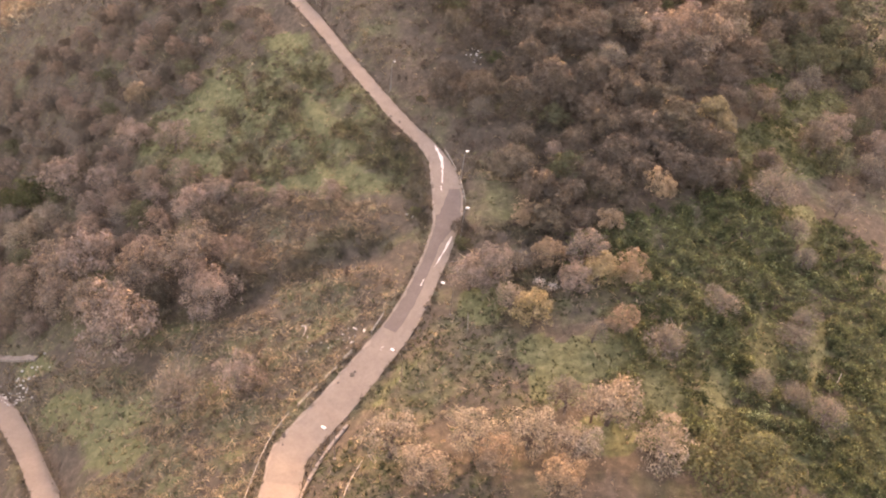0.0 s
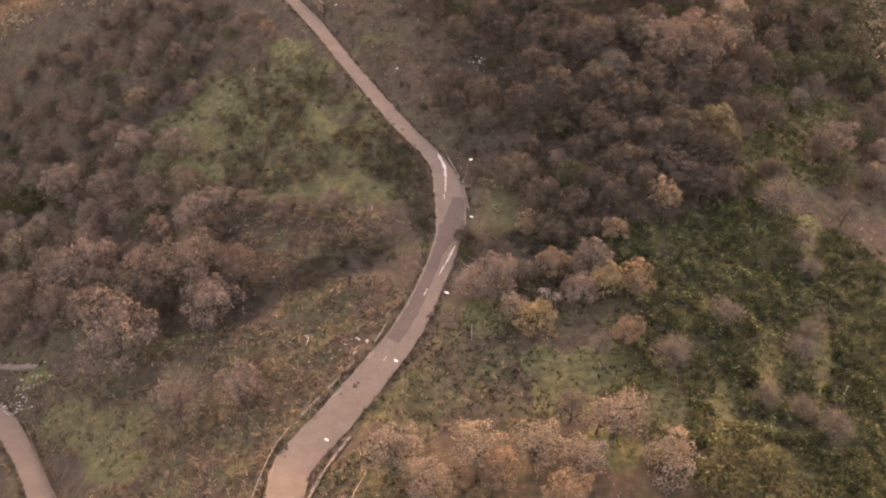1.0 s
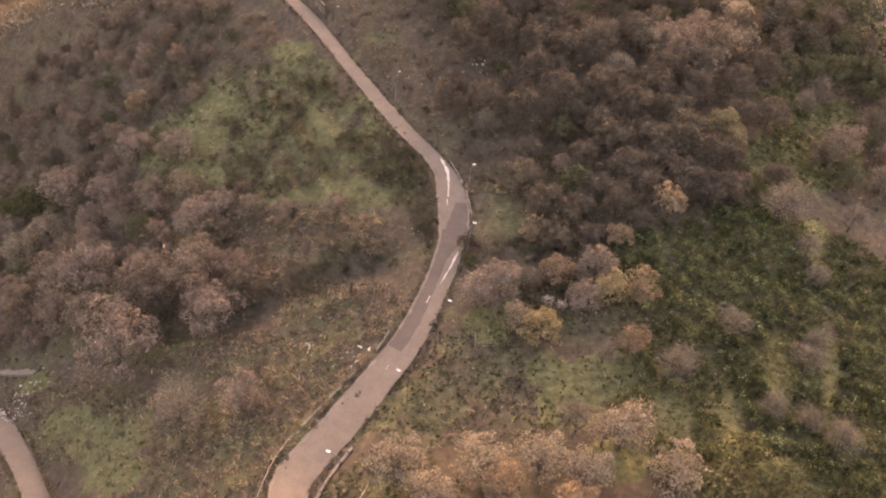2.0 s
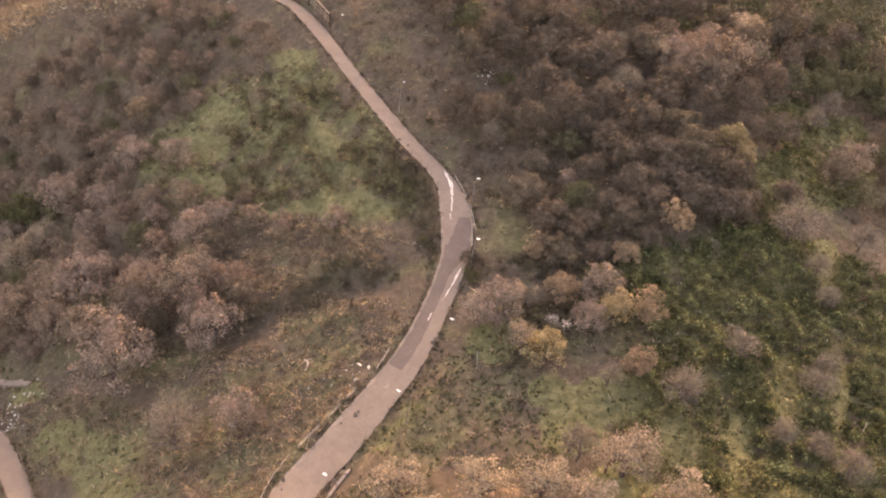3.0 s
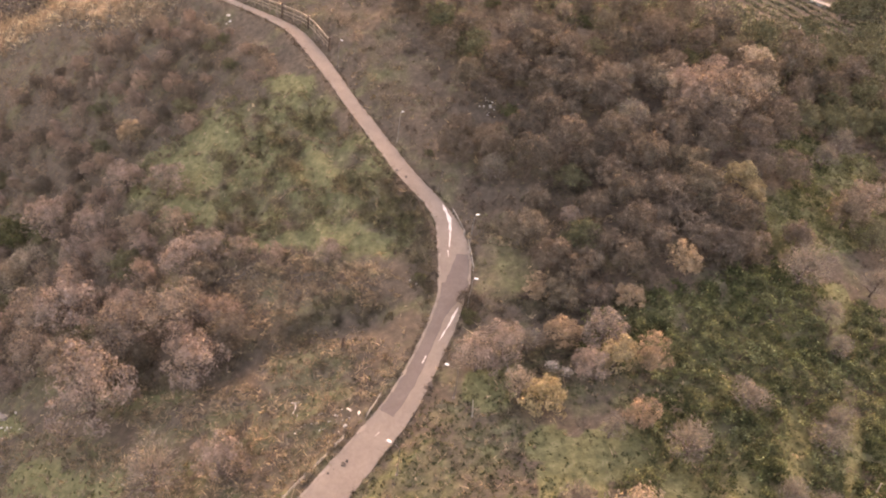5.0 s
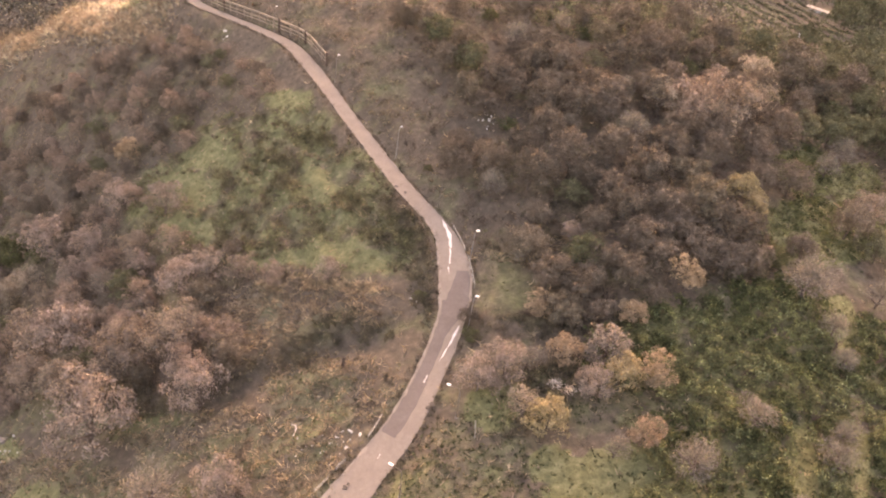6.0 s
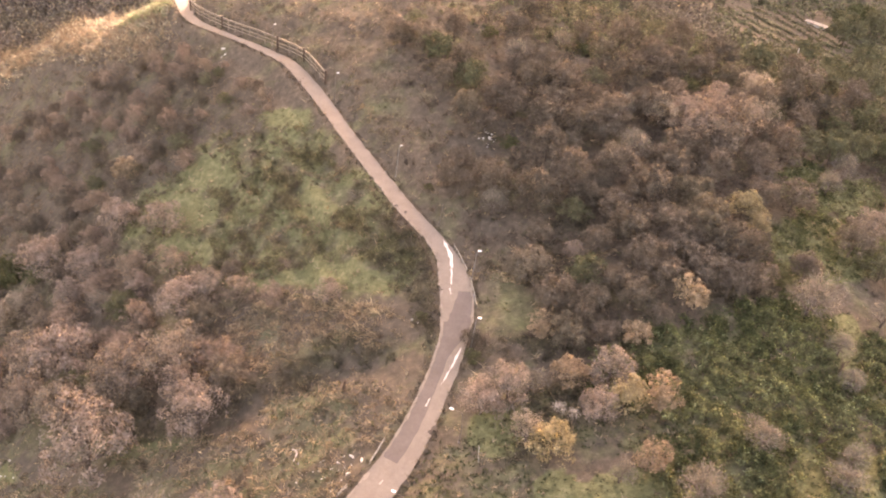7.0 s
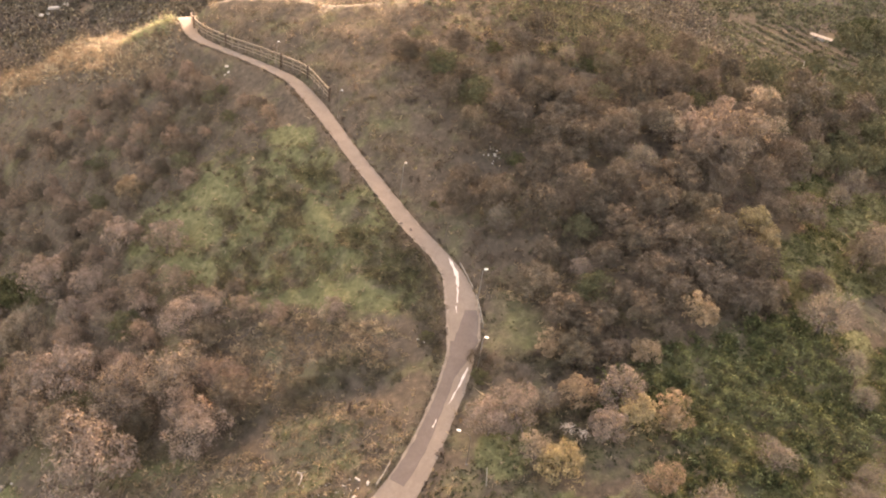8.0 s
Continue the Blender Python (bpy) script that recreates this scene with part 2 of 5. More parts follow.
def base(x, y):
    """The broad hillside: it falls to the left, with a crest ahead and lower land beyond."""
    x, y = np.asarray(x, float), np.asarray(y, float)
    crest = crest_line(x)
    cx, cy = np.clip(x, -100, 70), np.clip(y, 4, crest)
    top = crest - 15
    knee = top - 5 * np.log1p(np.exp(np.clip((top - y) / 5, -30, 30))) - 0.12 * np.clip(y - top, 0, 15)
    level = smooth(-58, -76, x)
    cy = cy * (1 - level) + np.maximum(4, knee) * level
    X, Y = cx / 50, (cy - 80) / 60
    h = (COEF[0] + COEF[1] * X + COEF[2] * Y + COEF[3] * X * X + COEF[4] * X * Y + COEF[5] * Y * Y
         + COEF[6] * X ** 3 + COEF[7] * X * X * Y + COEF[8] * X * Y * Y + COEF[9] * Y ** 3)
    beyond = np.maximum(0, y - crest)
    drop = 0.12 + 0.80 * smooth(0, -45, x)
    h = h - drop * 30 * (1 - np.exp(-beyond / 30))
    h = h + 95 * smooth(265, 440, y) * smooth(15, 90, x)        # unseen hill added ahead right, to keep the sun off the slope
    h = h + 82 * smooth(410, 520, y) * smooth(15, -40, x)      # lower unseen hill added ahead left, to shade the far woods
    h = h - 25 * (1 - np.exp(-np.maximum(0, -100 - x) / 60)) - 8 * (1 - np.exp(-np.maximum(0, x - 70) / 60))
    return h


def spline(rows, step=0.6):
    """A smooth line through rows of numbers, sampled evenly."""
    p = np.array(rows, float)
    p = np.vstack([2 * p[0] - p[1], p, 2 * p[-1] - p[-2]])
    out = []
    for i in range(1, len(p) - 2):
        n = max(2, int(np.linalg.norm(p[i + 1, :2] - p[i, :2]) / step))
        for t in np.arange(n) / n:
            a, b, c, d = p[i - 1], p[i], p[i + 1], p[i + 2]
            out.append(0.5 * (2 * b + (c - a) * t + (2 * a - 5 * b + 4 * c - d) * t * t + (3 * b - a - 3 * c + d) * t ** 3))
    out.append(p[-2])
    return np.array(out)


COEF = [-9.128, 11.987, 10.865, -10.407, -3.629, 3.289, 0.544, 0.732, -2.745, -3.262]
# the lane: x, y, width
LANE = spline([(-12.2, 4, 4.3), (-11.65, 20, 4.3), (-11.45, 24, 4.4), (-9.9, 27.1, 4.5), (-7.4, 30.8, 4.5), (-3.75, 36.9, 4.3), (-0.5, 42.6, 4.0),
               (1.35, 47.1, 3.7), (3.0, 52.3, 3.5), (4.2, 56.6, 3.6), (5.1, 60.8, 3.7), (5.4, 64.2, 4.3), (5.3, 68.5, 4.6), (4.7, 72.2, 4.2), (3.7, 75.9, 3.3),
               (1.8, 79.6, 2.8), (-1.1, 84.0, 2.8), (-3.0, 86.9, 2.8), (-9.3, 97.9, 2.7), (-14.2, 106.6, 2.6), (-17.6, 113.0, 2.7), (-22.2, 121.2, 2.9),
               (-26.9, 128.6, 2.6), (-32.8, 134.9, 2.2), (-43.4, 145.3, 2.0), (-51.2, 153.8, 2.6), (-55.2, 162.0, 3.0), (-60.0, 172.0, 3.0)])
# the lower lane, at the foot of the slope
LOWER = spline([(-32, 12, 3.0), (-43.8, 30.1, 3.0), (-49.3, 38.4, 3.0), (-53.5, 44.1, 3.2), (-59.2, 51.3, 3.4), (-66.4, 58.0, 3.4), (-78, 64, 3.4)])


def lane_z(line):
    z = base(line[:, 0], line[:, 1])
    k = np.ones(9) / 9
    return np.convolve(np.pad(z, 4, mode="edge"), k, mode="valid")


# a gully that runs from the bend down the slope
GULLY = spline([(-1.5, 59.5, 0), (-5.5, 58.5, 0), (-9.6, 58.0, 0), (-14.2, 56.2, 0), (-20.8, 53.8, 0), (-29.0, 52.3, 0), (-36.0, 52.5, 0)], 1.0)
LANE_Z, LOWER_Z = lane_z(LANE), lane_z(LOWER)


def near_lane(x, y, line, z):
    """Distance outside the lane's edge, and the lane's level there."""
    x, y = np.ravel(x), np.ravel(y)
    d = np.empty(len(x))
    h = np.empty(len(x))
    for i in range(0, len(x), 20000):
        s = slice(i, i + 20000)
        dd = np.hypot(x[s, None] - line[None, :, 0], y[s, None] - line[None, :, 1])
        k = dd.argmin(1)
        d[s] = dd[np.arange(len(k)), k] - line[k, 2] / 2
        h[s] = z[k]
    return d, h


def bumps(x, y):
    return (0.35 * np.sin(x * 0.31 + 1.3 * np.sin(y * 0.23)) * np.sin(y * 0.37 + 0.9 * np.sin(x * 0.19))
            + 0.16 * np.sin(x * 1.1 + 2.0 * np.sin(y * 0.7)) * np.sin(y * 1.3 + x * 0.4) + 0.06 * np.sin(x * 2.9 + y * 1.7) * np.sin(y * 3.1 - x))


def ground_z(x, y):
    x, y = np.asarray(x, float), np.asarray(y, float)
    shape = x.shape
    h = base(x, y)
    h = np.ravel(h + bumps(x, y) + 0.55 * np.sin(h * 2.9 + 0.12 * x) * blob(x, y, -22, 88, 24, 12, 128))
    g, _ = near_lane(x, y, GULLY, GULLY[:, 0])
    fade = smooth(-36, -24, x) * smooth(0.5, -4, x)
    h = h - np.ravel(fade) * (1.0 * np.exp(-(g / 2.6) ** 2) - 0.3 * np.exp(-((g - 5.0) / 2.0) ** 2))
    for line, z in ((LANE, LANE_Z), (LOWER, LOWER_Z)):
        d, lz = near_lane(x, y, line, z)
        w = 1 - smooth(0.5, 3.2, d)
        h = h * (1 - w) + (lz - 0.06) * w
    return h.reshape(shape)


def gz(x, y):
    return float(ground_z(np.array([x]), np.array([y]))[0])


def blob(x, y, cx, cy, rx, ry, turn=0.0):
    c, s = math.cos(radians(turn)), math.sin(radians(turn))
    u, v = (x - cx) * c + (y - cy) * s, -(x - cx) * s + (y - cy) * c
    return np.exp(-((u / rx) ** 2 + (v / ry) ** 2) ** 1.5)


def wobble(x, y, size):
    """Uneven waves about that many metres long, -1 to 1."""
    k = 6.28 / size
    return (0.6 * np.sin(k * x + 2.1 * np.sin(0.61 * k * y + 1.0)) * np.sin(0.93 * k * y + 1.7 * np.sin(0.53 * k * x))
            + 0.4 * np.sin(2.3 * k * x + 1.6 * np.sin(1.9 * k * y)) * np.sin(2.7 * k * y + 1.3 * np.sin(1.4 * k * x + 2.0)))


def patches(x, y, rows, ragged=0.16, size=5.0):
    """0 to 1 inside any of the oval patches (x, y, half length, half width, turn), with ragged edges."""
    v = np.maximum.reduce([blob(x, y, *row) for row in rows])
    return smooth(0.22, 0.5, v + ragged * wobble(x, y, size) * (v > 0.02))


# where the slope is open, and what covers it
MEADOW = [(-22.4, 102.5, 11.9, 6.4, 115), (-30.1, 100.3, 14.8, 7.7, 122), (-37.0, 94.3, 17.0, 8.0, 133), (-20.2, 85.9, 15.5, 9.2, 128), (-10.9, 85.0, 13.0, 7.0, 106), (-8.3, 75.5, 9.5, 4.8, 157)]
MEADOW_TURF = [(-36.7, 103.8, 6.6, 2.8, 140), (-38.5, 97.2, 7.0, 2.9, 143), (-24.8, 112.8, 5.6, 2.1, 152), (-16.8, 90.0, 4.8, 2.6, 112), (-11.5, 74.4, 8.3, 2.0, 165), (-36.4, 87.6, 6.4, 2.4, 147), (-23.2, 76.9, 6.3, 1.3, 157)]
MEADOW_BUSHES = [(-30.3, 96.6, 5.5, 2.6, 139), (-24.6, 97.8, 5.0, 2.3, 145), (-19.5, 89.0, 5.2, 2.4, 147), (-27.4, 85.7, 5.4, 2.1, 147), (-30.8, 83.8, 5.5, 1.9, 149), (-18.7, 101.1, 4.7, 2.1, 150), (-10.8, 84.8, 4.8, 2.9, 144), (-4.8, 75.7, 4.6, 3.3, 112), (-22.5, 78.2, 4.3, 1.6, 152)]
TAN_SLOPE = [(-15.0, 66.7, 12.2, 3.6, 160), (-21.3, 65.3, 7.8, 4.4, 138)]
STRAW_EDGE = [(-11.0, 69.0, 9.0, 1.0, 158), (-21.2, 70.5, 3.5, 1.6, 34), (-25.0, 63.0, 3.3, 1.2, 56)]
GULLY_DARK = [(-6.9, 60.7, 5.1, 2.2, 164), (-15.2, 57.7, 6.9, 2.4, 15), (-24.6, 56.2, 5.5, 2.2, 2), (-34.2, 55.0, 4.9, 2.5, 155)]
GLADE = [(11.2, 68.0, 4.6, 3.6, 103), (10.3, 63.0, 2.7, 2.3, 125), (13.5, 65.5, 4.0, 3.0, 80)]
TURF = [(18.9, 32.1, 4.2, 3.5, 28), (16.7, 37.6, 2.6, 2.6, 98), (23.6, 24.5, 3.8, 2.8, 11), (30.4, 30.8, 4.6, 2.3, 75), (37.1, 31.2, 5.7, 1.5, 75), (45.2, 40.4, 6.7, 1.5, 73), (23.3, 36.7, 4.9, 3.5, 12), (10.1, 45.7, 3.1, 2.8, 119), (52.6, 42.3, 5.6, 1.5, 69), (58.6, 68.0, 6.1, 2.1, 66)]
SHOOT_SPOTS = [(43.9, 54.2, 3.5, 2.1, 23), (55.5, 56.0, 4.0, 2.0, 60), (45.0, 28.0, 7.0, 3.0, 10), (36.0, 25.5, 5.0, 2.5, 10), (50.0, 36.0, 4.0, 3.0, 40), (36.5, 40.0, 3.5, 2.0, 30)]
BRAMBLES = [(62.0, 44.0, 15.0, 7.0, 70), (47.0, 65.0, 13.0, 5.5, 25), (52.0, 24.0, 10.0, 8.0, 20), (41.0, 40.2, 18.0, 10.5, 28), (36.7, 56.6, 14.5, 7.5, 15), (39.6, 27.2, 14.0, 6.5, 13), (56.0, 59.2, 14.0, 8.0, 32)]
WEEDY = [(-4.0, 20.0, 7.0, 5.0, 50), (3.0, 15.0, 9.0, 6.0, 0), (20.0, 49.0, 11.0, 5.0, 20), (30.0, 45.0, 6.0, 5.0, 20), (7.2, 37.4, 8.5, 7.5, 122), (2.1, 30.6, 5.5, 4.3, 149), (13.0, 30.0, 6.0, 4.0, 20)]
LOW_GRASS = [(-43.1, 43.5, 17.0, 6.0, 147), (-25.3, 32.5, 14.0, 7.0, 154), (-55.6, 56.0, 8.1, 2.4, 145), (-13.7, 40.7, 9.2, 6.5, 149), (-23.9, 47.2, 13.8, 4.5, 157), (-9.1, 50.9, 9.4, 5.8, 152), (-16.0, 26.0, 8.0, 8.0, 0), (-30.0, 20.0, 14.0, 8.0, 0)]
LOW_TURF = [(-38.0, 38.0, 7.0, 3.2, 147), (-45.0, 44.0, 6.0, 2.6, 147), (-55.0, 56.4, 5.0, 1.6, 145), (-34.0, 31.0, 5.0, 2.5, 150)]
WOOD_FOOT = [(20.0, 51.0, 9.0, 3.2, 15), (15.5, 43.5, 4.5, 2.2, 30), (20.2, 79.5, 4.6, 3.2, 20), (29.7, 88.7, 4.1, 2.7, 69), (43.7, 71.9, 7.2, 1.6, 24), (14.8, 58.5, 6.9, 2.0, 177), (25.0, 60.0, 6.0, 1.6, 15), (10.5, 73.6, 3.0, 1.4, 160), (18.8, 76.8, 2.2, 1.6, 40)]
CLEARING = [(61.7, 87.6, 15.8, 6.6, 38), (63.4, 103.6, 11.0, 5.2, 63), (73.1, 104.9, 8.5, 3.9, 43)]


def glade(x, y):
    """The open ledge beside the bend, below the round bush."""
    return patches(x, y, GLADE, 0.08, 4.0)


def meadow(x, y):
    return patches(x, y, MEADOW, 0.22, 9.0)


def greenness(x, y):
    """Where the hillside is grassy rather than leaf litter, 0 to 1."""
    m = 0.5 + 0.5 * wobble(x, y, 11.0)
    m2 = 0.5 + 0.5 * wobble(x + 40, y, 4.0)
    return np.clip(np.maximum.reduce([meadow(x, y) * (0.22 + 0.45 * m), 0.65 * patches(x, y, MEADOW_TURF, 0.2, 5.0), 0.36 * glade(x, y), patches(x, y, TURF, 0.2, 4.0),
                                      0.6 * patches(x, y, LOW_TURF, 0.3, 4.0), patches(x, y, LOW_GRASS) * (0.05 + 0.28 * m + 0.25 * m2), patches(x, y, WEEDY) * (0.2 + 0.3 * m2),
                                      patches(x, y, CLEARING, 0.2, 6.0) * (0.45 + 0.3 * m), patches(x, y, BRAMBLES) * (0.2 + 0.4 * m2), 0.14 + 0.25 * m * m2]), 0, 1.1)


def woodland(x, y):
    """Where the oak scrub closes, 0 to 1."""
    foot = np.interp(x, [-110, -55, -33, -23, -10, 0], [72, 61, 55, 58, 63, 68])
    left = smooth(foot - 1.5, foot + 2.0, y) * (1 - meadow(x, y)) * (1 - patches(x, y, TAN_SLOPE))
    left = left * (x < np.interp(y, LANE[:, 1], LANE[:, 0])) * smooth(-7, -12, x + 0.55 * np.maximum(0, y - 80))
    foot = np.interp(x, [3, 8, 15, 28, 44, 50, 75, 110], [57, 58, 59, 62, 71, 76, 80, 80])
    right = smooth(foot - 1.0, foot + 2.5, y) * (1 - glade(x, y)) * (1 - patches(x, y, CLEARING, 0.2, 6.0)) * (x > np.interp(y, LANE[:, 1], LANE[:, 0]))
    return np.clip(np.maximum(left, right), 0, 1) * smooth(175, 150, y)


def axis(lo, hi, step, far):
    near = list(np.arange(lo, hi + 0.01, step))
    a, b, s = [], [], step
    p = lo
    while p > -far:
        s = min(s * 1.35, 5.0) if lo - p < 230 else s * 1.35
        p -= s
        a.append(p)
    s, p = step, hi
    while p < far:
        s = min(s * 1.35, 5.0) if p - hi < 230 else s * 1.35
        p += s
        b.append(p)
    return np.array(a[::-1] + near + b)


def build_ground():
    xs, ys = axis(-108, 94, 1.0, 4500), axis(8, 168, 1.0, 4500)
    X, Y = np.meshgrid(xs, ys)
    Z = ground_z(X, Y)
    nx, ny = len(xs), len(ys)
    me = bpy.data.meshes.new("ground")
    v = np.stack([X, Y, Z], -1).reshape(-1, 3)
    i = (np.arange(ny - 1)[:, None] * nx + np.arange(nx - 1)[None, :]).ravel()
    f = np.stack([i, i + 1, i + nx + 1, i + nx], 1)
    me.vertices.add(len(v))
    me.vertices.foreach_set("co", v.astype(np.float32).ravel())
    me.loops.add(4 * len(f))
    me.loops.foreach_set("vertex_index", f.astype(np.int32).ravel())
    me.polygons.add(len(f))
    me.polygons.foreach_set("loop_start", np.arange(0, 4 * len(f), 4, dtype=np.int32))
    me.polygons.foreach_set("use_smooth", np.ones(len(f), dtype=bool))
    me.update(calc_edges=True)
    a = me.attributes.new("green", "FLOAT", "POINT")
    a.data.foreach_set("value", greenness(X, Y).ravel().astype(np.float32))
    me.materials.append(GROUND)
    tagged(new("ground", me), "steep hillside of leaf litter, dry grass and green turf", "hillside", kind="structure")


build_ground()


def offset_point(line, z, k, side):
    """A point of the lane's section k, side -1 (left edge) to 1 (right edge)."""
    a, b = line[max(k - 1, 0)], line[min(k + 1, len(line) - 1)]
    d = (b[:2] - a[:2]) / np.linalg.norm(b[:2] - a[:2])
    p = line[k, :2] + np.array([d[1], -d[0]]) * side * line[k, 2] / 2
    return p[0], p[1], z[k]


def strip(name, line, z, k0, k1, s0, s1, lift, mat, across=6, ragged=0.0, thick=0.1):
    """A strip of paving along a lane between two sides (numbers, or functions of 0..1), as a slab with its own edges."""
    bm = bmesh.new()
    top, n = [], k1 - k0
    ph = k0 * 0.7
    for i, k in enumerate(range(k0, k1 + 1)):
        t = i / n
        a = s0(t) if callable(s0) else s0
        b = s1(t) if callable(s1) else s1
        a += ragged * (math.sin(k * 1.7 + ph) + 0.6 * math.sin(k * 3.9 + 2 + ph) + 0.4 * math.sin(k * 0.6)) * 0.5
        b += ragged * (math.sin(k * 1.3 + 1 + ph) + 0.6 * math.sin(k * 4.3 + ph) + 0.4 * math.sin(k * 0.5 + 2)) * 0.5
        row = []
        for j in range(across + 1):
            s = a + (b - a) * j / across
            x, y, h = offset_point(line, z, k, s)
            row.append(bm.verts.new((x, y, h + lift + 0.05 * (1 - s * s))))
        top.append(row)
    for u, v in zip(top, top[1:]):
        for j in range(across):
            bm.faces.new((u[j], u[j + 1], v[j + 1], v[j]))
    r = bmesh.ops.extrude_face_region(bm, geom=list(bm.faces))
    bmesh.ops.translate(bm, vec=(0, 0, -thick), verts=[g for g in r["geom"] if isinstance(g, bmesh.types.BMVert)])
    bmesh.ops.recalc_face_normals(bm, faces=bm.faces)
    return part(name, bm, mat)


def lane_at(y, line=LANE):
    return int(np.abs(line[:, 1] - y).argmin())


road = tagged(strip("road", LANE, LANE_Z, 0, len(LANE) - 1, -1.0, 1.0, 0.03, ASPHALT, 8, 0.035, 0.25), "narrow worn asphalt lane winding up the hillside", "road", kind="structure")
lower_road = tagged(strip("lower_road", LOWER, LOWER_Z, 0, len(LOWER) - 1, -1.0, 1.0, 0.03, ASPHALT, 8, 0.05, 0.25), "worn asphalt lane at the foot of the slope", "road", kind="structure")

# repairs, paint and stains on the lane
p1 = strip("asphalt_patch", LANE, LANE_Z, lane_at(42.3), lane_at(63.8), lambda t: -0.88 + 0.1 * t - 0.02 * math.sin(9 * t), lambda t: 0.08 + 0.05 * math.sin(7 * t) + 0.95 * max(0, t - 0.75) / 0.25, 0.034, PATCH, 5, 0.05, 0.02)
p2 = strip("asphalt_patch", LANE, LANE_Z, lane_at(63.8), lane_at(69.1), lambda t: -0.55 + 0.65 * t, lambda t: 0.9 - 0.05 * t, 0.034, PATCH, 4, 0.05, 0.02)
for p in (p1, p2):
    p.parent = road
    tagged(p, "darker newer asphalt repair")


for y0, y1, a0, a1 in [(45.0, 72.0, -0.99, -0.87), (73.0, 99.0, -0.99, -0.82), (20.0, 40.0, -0.98, -0.86), (52.0, 76.0, 0.90, 0.99), (80.0, 110.0, 0.86, 0.99)]:
    d = strip("dust_margin", LANE, LANE_Z, lane_at(y0), lane_at(y1), a0, a1, 0.046, DUST, 2, 0.11, 0.012)
    d.parent = road
    tagged(d, "sandy dust washed along the edge")


def paint(y0, y1, s0, s1, ragged=0.05):
    p = strip("paint_mark", LANE, LANE_Z, lane_at(y0), lane_at(y1), s0, s1, 0.042, PAINT, 2, ragged, 0.004)
    p.parent = road
    return tagged(p, "worn white road paint")


paint(53.6, 56.8, lambda t: 0.24 + 0.2 * t, lambda t: 0.28 + 0.27 * t, 0.05)
paint(56.8, 59.8, lambda t: 0.42 + 0.22 * t, lambda t: 0.60 + 0.2 * t - 0.08 * t * t, 0.08)
paint(68.8, 70.0, -0.40, -0.34, 0.03)
paint(70.4, 73.2, lambda t: -0.30 + 0.24 * t, lambda t: -0.23 + 0.27 * t, 0.04)
paint(73.2, 76.2, lambda t: -0.06 + 0.21 * t, lambda t: 0.05 + 0.5 * t, 0.1)
paint(76.2, 78.2, lambda t: 0.16 + 0.38 * t, lambda t: 0.55 + 0.2 * t, 0.1)
paint(78.2, 79.2, lambda t: 0.54 + 0.22 * t, lambda t: 0.75 + 0.06 * t, 0.04)
paint(50.0, 51.1, -0.12, -0.05, 0.05)
paint(39.0, 39.9, -0.014, 0.004, 0.03)


def stain(x, y, size, seed):
    """A tarry hole in the asphalt, as a thin ragged disc."""
    r = np.random.default_rng(seed)
    k = int(np.hypot(LANE[:, 0] - x, LANE[:, 1] - y).argmin())
    bm = bmesh.new()
    rim = [bm.verts.new((x + size * a * math.cos(t), y + 1.5 * size * a * math.sin(t), LANE_Z[k] + 0.09)) for t, a in zip(np.arange(12) * 0.5236, r.uniform(0.5, 1.15, 12))]
    f = bm.faces.new(rim)
    e = bmesh.ops.extrude_face_region(bm, geom=[f])
    bmesh.ops.translate(bm, vec=(0, 0, -0.06), verts=[g for g in e["geom"] if isinstance(g, bmesh.types.BMVert)])
    bmesh.ops.recalc_face_normals(bm, faces=bm.faces)
    p = part("tar_stain", bm, TAR, road, "dark tar stain")


for i, (x, y, w) in enumerate([(-5.5, 35.5, 0.3), (-5.2, 35.9, 0.16), (-7.0, 34.3, 0.18), (-6.5, 34.9, 0.1), (-12.4, 26.8, 0.26), (-12.4, 25.5, 0.13), (-2.1, 34.9, 0.2), (3.3, 47.1, 0.42), (2.9, 46.5, 0.3), (-2.7, 85.4, 0.25), (-4.2, 86.9, 0.3)]):
    stain(x, y, w, 500 + i)


# ---- trees ----
def cards(centres, size, spread=0.4, r=rng, out=None, face=1.1):
    """Leaf-sized quads at the centres, loosely turned to face the way out."""
    n = len(centres)
    nrm = r.normal(size=(n, 3))
    nrm /= np.linalg.norm(nrm, axis=1, keepdims=True)
    if out is not None:
        nrm += face * out / (np.linalg.norm(out, axis=1, keepdims=True) + 1e-6)
    a = np.cross(nrm, r.normal(size=(n, 3)))
    a /= np.linalg.norm(a, axis=1, keepdims=True) + 1e-9
    b = np.cross(nrm, a)
    b /= np.linalg.norm(b, axis=1, keepdims=True) + 1e-9
    s = size * (1 + spread * r.uniform(-1, 1, (n, 1)))
    a, b = a * s, b * s * 0.62
    j = r.uniform(0.6, 1.25, (n, 4, 1))
    q = np.stack([-a * 1.1, -b * 0.8, a * 1.1, b * 0.8], 1) * 0.5 * j
    return q + centres[:, None, :]


def slivers(starts, ends, w, r=rng):
    """Thin twigs, as narrow tapering quads."""
    d = ends - starts
    side = np.cross(d, r.normal(size=d.shape))
    side *= w / (np.linalg.norm(side, axis=1, keepdims=True) + 1e-9)
    return np.stack([starts - side, starts + side, ends + side * 0.3, ends - side * 0.3], 1)


